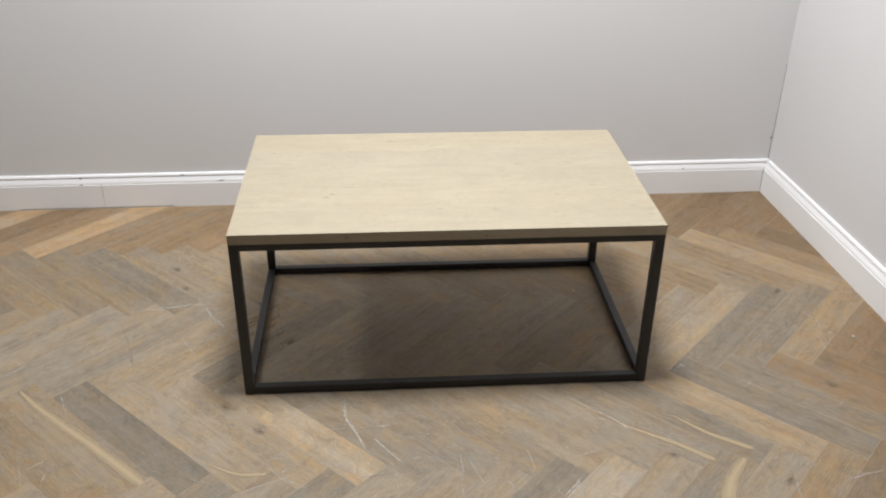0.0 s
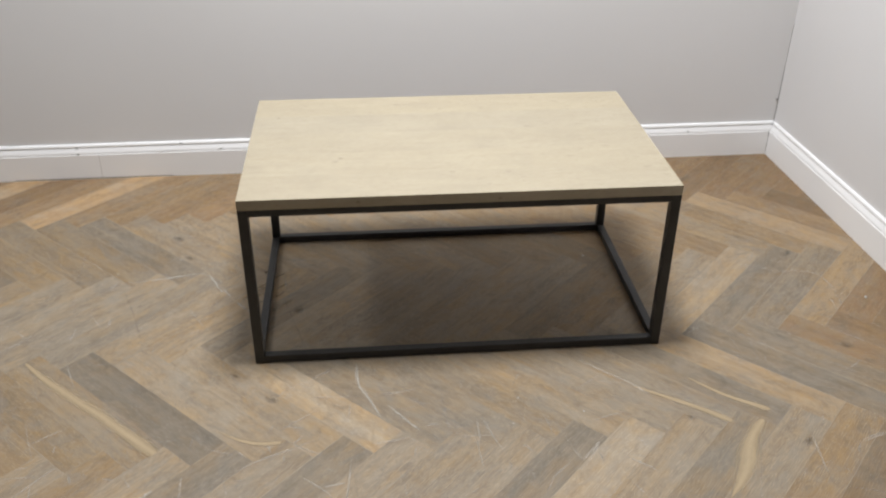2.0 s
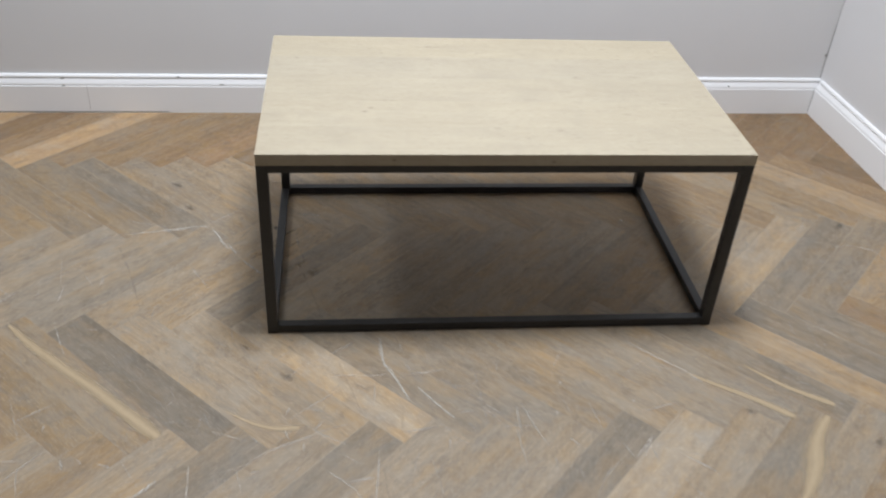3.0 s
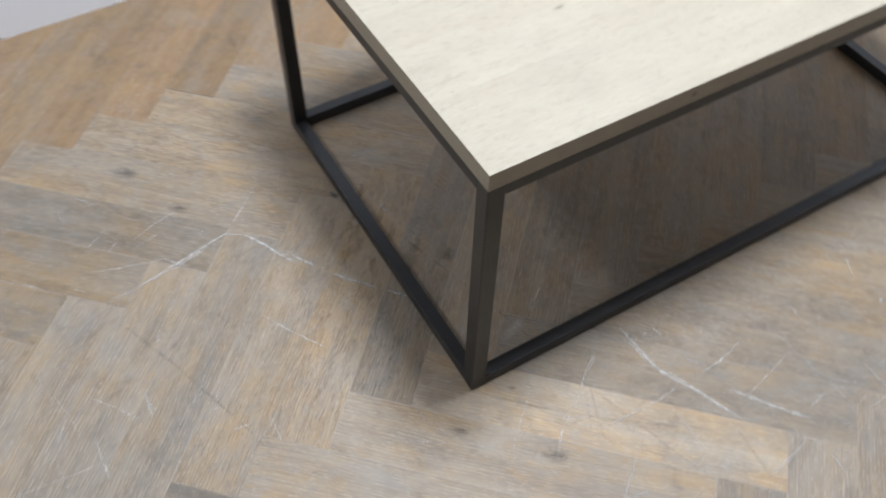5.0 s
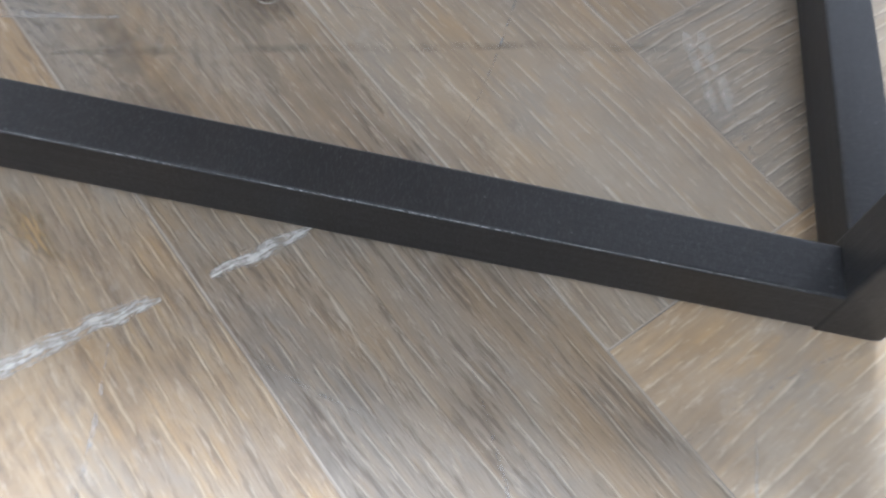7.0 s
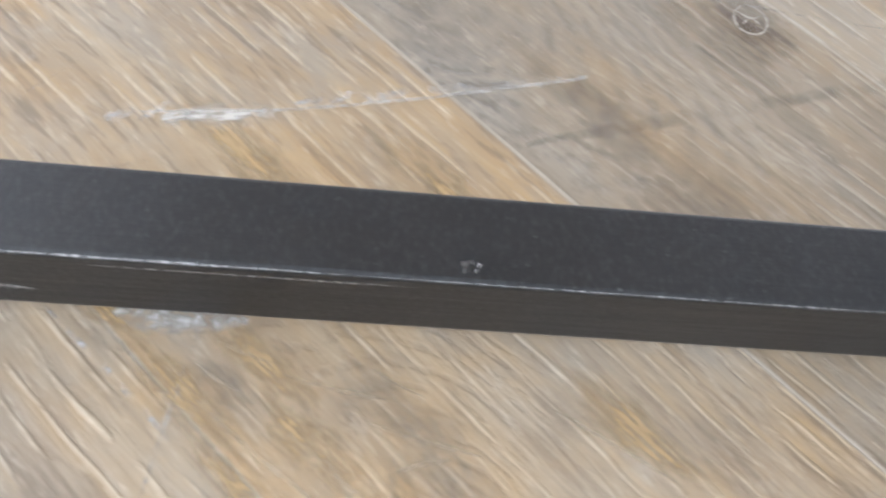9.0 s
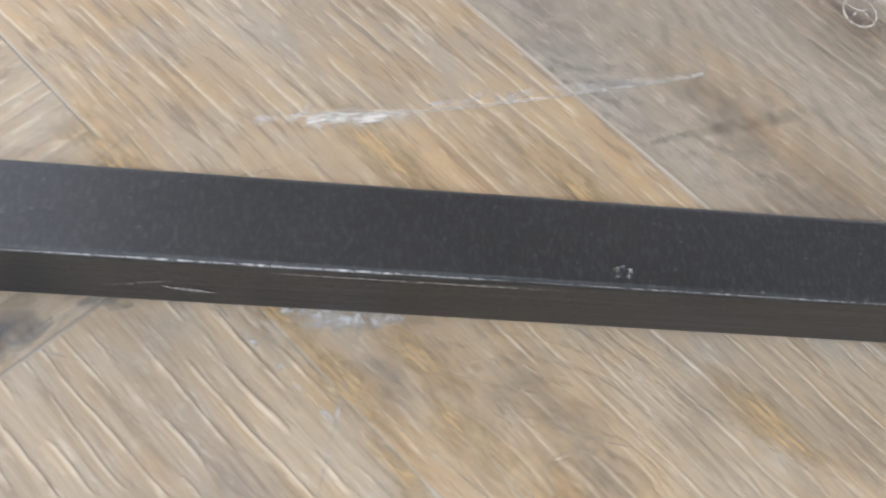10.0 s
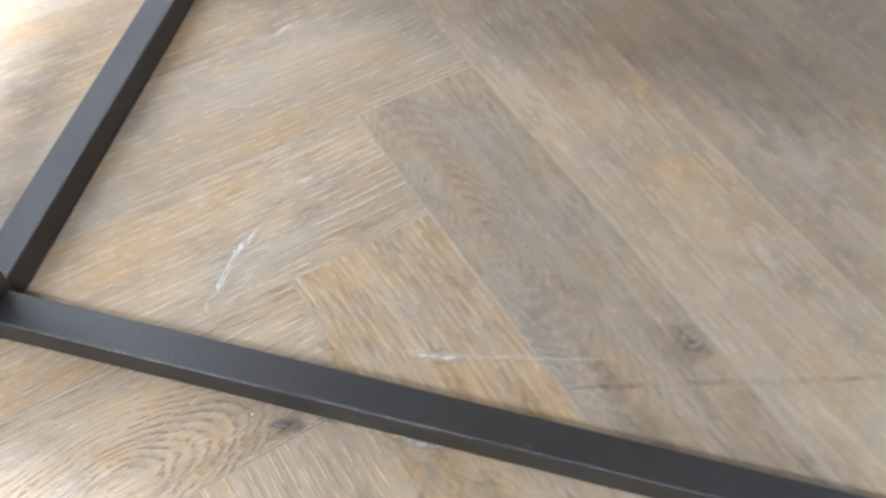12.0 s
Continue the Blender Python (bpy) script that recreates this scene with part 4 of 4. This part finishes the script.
def fine_scratches(seed, count, mat, middle, spread, low, high, thin, thick):
    """Hair-fine pale scratches all over the trodden part of the floor, crossing the grain at random."""
    rng = random.Random(seed)
    bm = bmesh.new()
    uv = bm.loops.layers.uv.new("UVMap")
    for _ in range(count):
        x, y = rng.gauss(middle, spread), rng.uniform(low, high)
        if x > 1.6 or x < -1.3:
            continue
        way, bend = rng.uniform(0, 6.28), rng.uniform(-4, 4)
        length, half = rng.choice((0.02, 0.03, 0.05, 0.08, 0.14)), rng.uniform(thin, thick)
        n = max(3, int(length / 0.01))
        before = None
        for i in range(n + 1):
            across = Vector((-math.sin(way), math.cos(way), 0))
            wide = half * math.sin(math.pi * (i + 0.3) / (n + 0.6))
            pair = [bm.verts.new(Vector((x, y, 0.0004)) + across * (k * wide)) for k in (-1, 1)]
            if before:
                f = bm.faces.new((before[0], pair[0], pair[1], before[1]))
                for loop in f.loops:
                    loop[uv].uv = (0.0, 0.2)
            before = pair
            x, y = x + math.cos(way) * length / n, y + math.sin(way) * length / n
            way += bend * length / n
    bmesh.ops.recalc_face_normals(bm, faces=bm.faces)
    ob = part("fine_scratches", bm, mat, floor_ob)
    ob.matrix_parent_inverse = ROOM.inverted()
    tagged(ob, kind="stuff")


fine_scratches(31, 460, FAINT, 0.35, 0.75, -0.95, 0.85, 0.0003, 0.0008)
fine_scratches(47, 170, MARK, 0.15, 0.55, -0.75, -0.02, 0.0004, 0.0013)
fine_scratches(49, 170, GOUGE, 0.25, 0.75, -0.95, -0.22, 0.0010, 0.0028)
fine_scratches(48, 90, MARK, -0.45, 0.25, 0.0, 0.65, 0.0004, 0.0014)
fine_scratches(50, 60, MARK, 1.25, 0.20, -0.35, 0.55, 0.0004, 0.0013)


def sapwood(points, width, swell=(1.0, 1.0)):
    return ribbon("sapwood_streak", points, width, SAPWOOD, floor_ob, waver=0.06, ends=0.7, swell=swell)


sapwood([(-0.554, 0.046), (-0.492, -0.021), (-0.316, -0.173), (-0.186, -0.294)], 0.042, (0.45, 0.9, 1.0, 1.2))
sapwood([(0.897, -0.160), (0.952, -0.197), (1.018, -0.241), (1.080, -0.293)], 0.032, (0.4, 0.8, 1.2))
sapwood([(1.151, -0.294), (1.094, -0.355), (1.071, -0.414), (1.044, -0.463), (0.996, -0.515)], 0.060, (0.6, 0.7, 1.2, 0.8, 0.15))
sapwood([(-0.066, -0.232), (0.017, -0.287), (0.078, -0.281)], 0.034, (0.1, 0.5, 0.8))
sapwood([(1.030, -0.135), (1.090, -0.205), (1.180, -0.262)], 0.030, (0.3, 0.7, 1.2))
# pale crests in the plank beside the rail
for i, (line, wide) in enumerate((
    ([(-0.0180, 0.3440), (-0.0210, 0.3400), (-0.0270, 0.3330), (-0.0310, 0.3270), (-0.0360, 0.3200)], 0.0013),
    ([(-0.0290, 0.3200), (-0.0320, 0.3150), (-0.0360, 0.3110)], 0.0012),
    ([(-0.0040, 0.3440), (-0.0070, 0.3380), (-0.0080, 0.3320)], 0.0009),
    ([(-0.0090, 0.3470), (-0.0130, 0.3420), (-0.0140, 0.3380)], 0.0007),
    ([(-0.0080, 0.3140), (-0.0110, 0.3100), (-0.0130, 0.3040)], 0.0007),
    ([(-0.0050, 0.3620), (-0.0160, 0.3520), (-0.0230, 0.3460), (-0.0340, 0.3370)], 0.0014),
)):
    ribbon("crest", [(x, y, 0.00056 + 0.00001 * i) for x, y in line], wide, CREST, floor_ob, waver=0.4, ends=0.3)
# finer crests about the knot at the rail
for line, wide in (
    ([(-0.028, 0.310), (-0.033, 0.309), (-0.037, 0.307)], 0.0016), ([(-0.028, 0.309), (-0.026, 0.306), (-0.025, 0.299)], 0.0012),
    ([(-0.026, 0.322), (-0.033, 0.316), (-0.037, 0.313)], 0.0018), ([(-0.014, 0.279), (-0.021, 0.266), (-0.027, 0.256)], 0.0012), ([(-0.010, 0.332), (-0.013, 0.321), (-0.014, 0.311)], 0.0012),
    ([(-0.019, 0.314), (-0.022, 0.303), (-0.024, 0.293)], 0.0010), ([(-0.003, 0.298), (-0.007, 0.296)], 0.0005), ([(-0.001, 0.283), (-0.005, 0.282)], 0.0005),
):
    ribbon("crest", line, wide, CREST, floor_ob, waver=0.5, ends=0.2)

# smears of filler at the rail: one pale, two grey with dirt
for line, wide, film in (
    ([(0.0005, 0.3642), (0.0000, 0.3535), (0.0005, 0.3388)], 0.007, FILLER),
    ([(0.0, 0.4043), (0.0005, 0.3935)], 0.006, GREY_FILLER),
    ([(-0.010, 0.4258), (-0.008, 0.4179), (-0.004, 0.4082)], 0.009, GREY_FILLER),
    ([(-0.009, 0.4240), (-0.0075, 0.4180)], 0.003, FILLER),
):
    ribbon("filler_smear", line, wide, film, floor_ob, waver=0.5)


def knot(x, y, long, wide, turn, mat=KNOT, name="knot", z=0.0003):
    bm = bmesh.new()
    bmesh.ops.create_circle(bm, cap_ends=True, segments=24, radius=1.0)
    ob = part(name, bm, mat, floor_ob)
    ob.matrix_parent_inverse = ROOM.inverted()
    ob.matrix_basis = pose(x, y, z, 0, 0, turn) @ Matrix.Diagonal((long, wide, 1, 1))


# amber and dark patches in the planks beside the rail
for i, (x, y, long, wide, mat) in enumerate((
    (-0.014, 0.350, 0.022, 0.007, AMBER), (-0.009, 0.334, 0.020, 0.006, AMBER), (-0.023, 0.325, 0.018, 0.007, AMBER), (-0.030, 0.339, 0.018, 0.005, AMBER), (0.000, 0.364, 0.010, 0.006, AMBER),
    (0.030, 0.400, 0.030, 0.010, AMBER), (0.042, 0.345, 0.030, 0.009, AMBER), (0.034, 0.300, 0.026, 0.008, AMBER), (-0.045, 0.300, 0.030, 0.010, AMBER), (-0.020, 0.260, 0.026, 0.008, AMBER),
    (-0.013, 0.341, 0.013, 0.008, HEARTWOOD), (-0.018, 0.306, 0.024, 0.014, HEARTWOOD), (-0.030, 0.300, 0.016, 0.011, HEARTWOOD),
    (0.060, 0.262, 0.030, 0.014, HEARTWOOD), (0.082, 0.225, 0.034, 0.014, HEARTWOOD), (0.028, 0.232, 0.024, 0.010, HEARTWOOD),
)):
    knot(x, y, long, wide, GRAIN + 90, mat, "wood_patch", 0.00012 + 0.000008 * i)
knot(0.049, -0.138, 0.026, 0.015, GRAIN)
knot(-0.044, -0.043, 0.022, 0.010, GRAIN)
knot(0.052, -0.024, 0.009, 0.005, GRAIN)
knot(0.993, -0.274, 0.020, 0.013, GRAIN)
knot(1.226, -0.369, 0.030, 0.015, GRAIN + 90)
knot(0.0945, 0.2205, 0.018, 0.012, GRAIN + 90)
knot(1.513, 0.406, 0.028, 0.012, GRAIN + 90)
knot(1.398, 0.512, 0.022, 0.008, GRAIN)
knot(1.470, -0.046, 0.020, 0.014, GRAIN)
knot(-0.0080, 0.4180, 0.014, 0.008, GRAIN)
knot(-0.235, 0.515, 0.026, 0.012, GRAIN)
knot(-0.283, 0.629, 0.030, 0.014, GRAIN)


def crumb(x, y, size):
    bm = bmesh.new()
    bmesh.ops.create_icosphere(bm, subdivisions=2, radius=size)
    for vert in bm.verts:
        vert.co *= 0.8 + 0.4 * noise.noise(vert.co * 300 + Vector((x, y, 0)) * 50)
        vert.co.z = (vert.co.z + size) * 0.6
    ob = part("crumb", bm, CRUMB, None)
    ob.location = (x, y, -0.0002)
    tagged(ob, "small pale plaster crumb lying on the oak floor", "crumb", group="crumbs on the floor")


crumb(1.626, 0.160, 0.0050)
crumb(0.906, 0.437, 0.0040)
crumb(-0.0062, 0.4372, 0.0009)
crumb(0.615, -0.175, 0.0022)
crumb(0.756, -0.235, 0.0024)
crumb(0.590, -0.262, 0.0018)
crumb(1.570, 0.184, 0.0020)

# ---- wear on the table ----
table_ob = bpy.data.objects["coffee_table"]
edge_z = FOOT + RAIL_H - 0.0002
# bare worn edge; the two runs below y 0.322 are thinned to imitate shade
for a, b, wide in ((0.565, 0.410, 0.0007), (0.410, 0.322, 0.0006), (0.322, 0.210, 0.0003), (0.215, 0.030, 0.0004)):
    ribbon("worn_edge", [(0.00026, a, edge_z), (0.00026, b, edge_z)], wide, BARE, table_ob, (0.70, 0, 0.71), "bare steel along the worn edge")
for y, z, dy, dz, wide in ((0.3808, 0.0105, 0.005, 0.001, 0.0022), (0.3896, 0.0125, 0.007, -0.002, 0.0007), (0.4521, 0.0190, 0.007, 0.000, 0.0012), (0.5117, 0.0150, 0.001, 0.006, 0.0014), (0.3369, 0.0205, 0.030, 0.000, 0.0006)):
    ribbon("paint_scratch", [(-0.0001, y - dy, z - dz), (-0.0001, y + dy, z + dz)], wide, BARE, table_ob, (0, -dz / (dy + abs(dz)), 1) if dy > abs(dz) else (0, 1, 0))
for x, y in ((0.0026, 0.2994), (0.0040, 0.2997), (0.0046, 0.2985), (0.0039, 0.2973), (0.0026, 0.2976)):
    ribbon("paint_chip", [(x - 0.0005, y, FOOT + RAIL_H + 0.0002), (x + 0.0005, y + 0.0002, FOOT + RAIL_H + 0.0002)], 0.0013, BARE, table_ob)


def top_knot(x, y, long, wide):
    bm = bmesh.new()
    bmesh.ops.create_circle(bm, cap_ends=True, segments=20, radius=1.0)
    ob = part("wood_knot", bm, KNOT, table_ob)
    ob.matrix_basis = pose(x, y, TALL + 0.0003) @ Matrix.Diagonal((long, wide, 1, 1))


top_knot(0.226, 0.203, 0.008, 0.005)
top_knot(0.213, 0.185, 0.013, 0.004)
top_knot(0.373, 0.537, 0.014, 0.005)
top_knot(0.062, 0.464, 0.006, 0.004)
for x, z in ((0.266, TALL - 0.012), (0.582, TALL - 0.016)):
    bm = bmesh.new()
    bmesh.ops.create_circle(bm, cap_ends=True, segments=20, radius=1.0)
    ob = part("wood_knot", bm, KNOT, table_ob)
    ob.matrix_basis = pose(x, -0.0003, z, 90, 0, 0) @ Matrix.Diagonal((0.007, 0.004, 1, 1))

# ---- the planks ----
lay_floor()
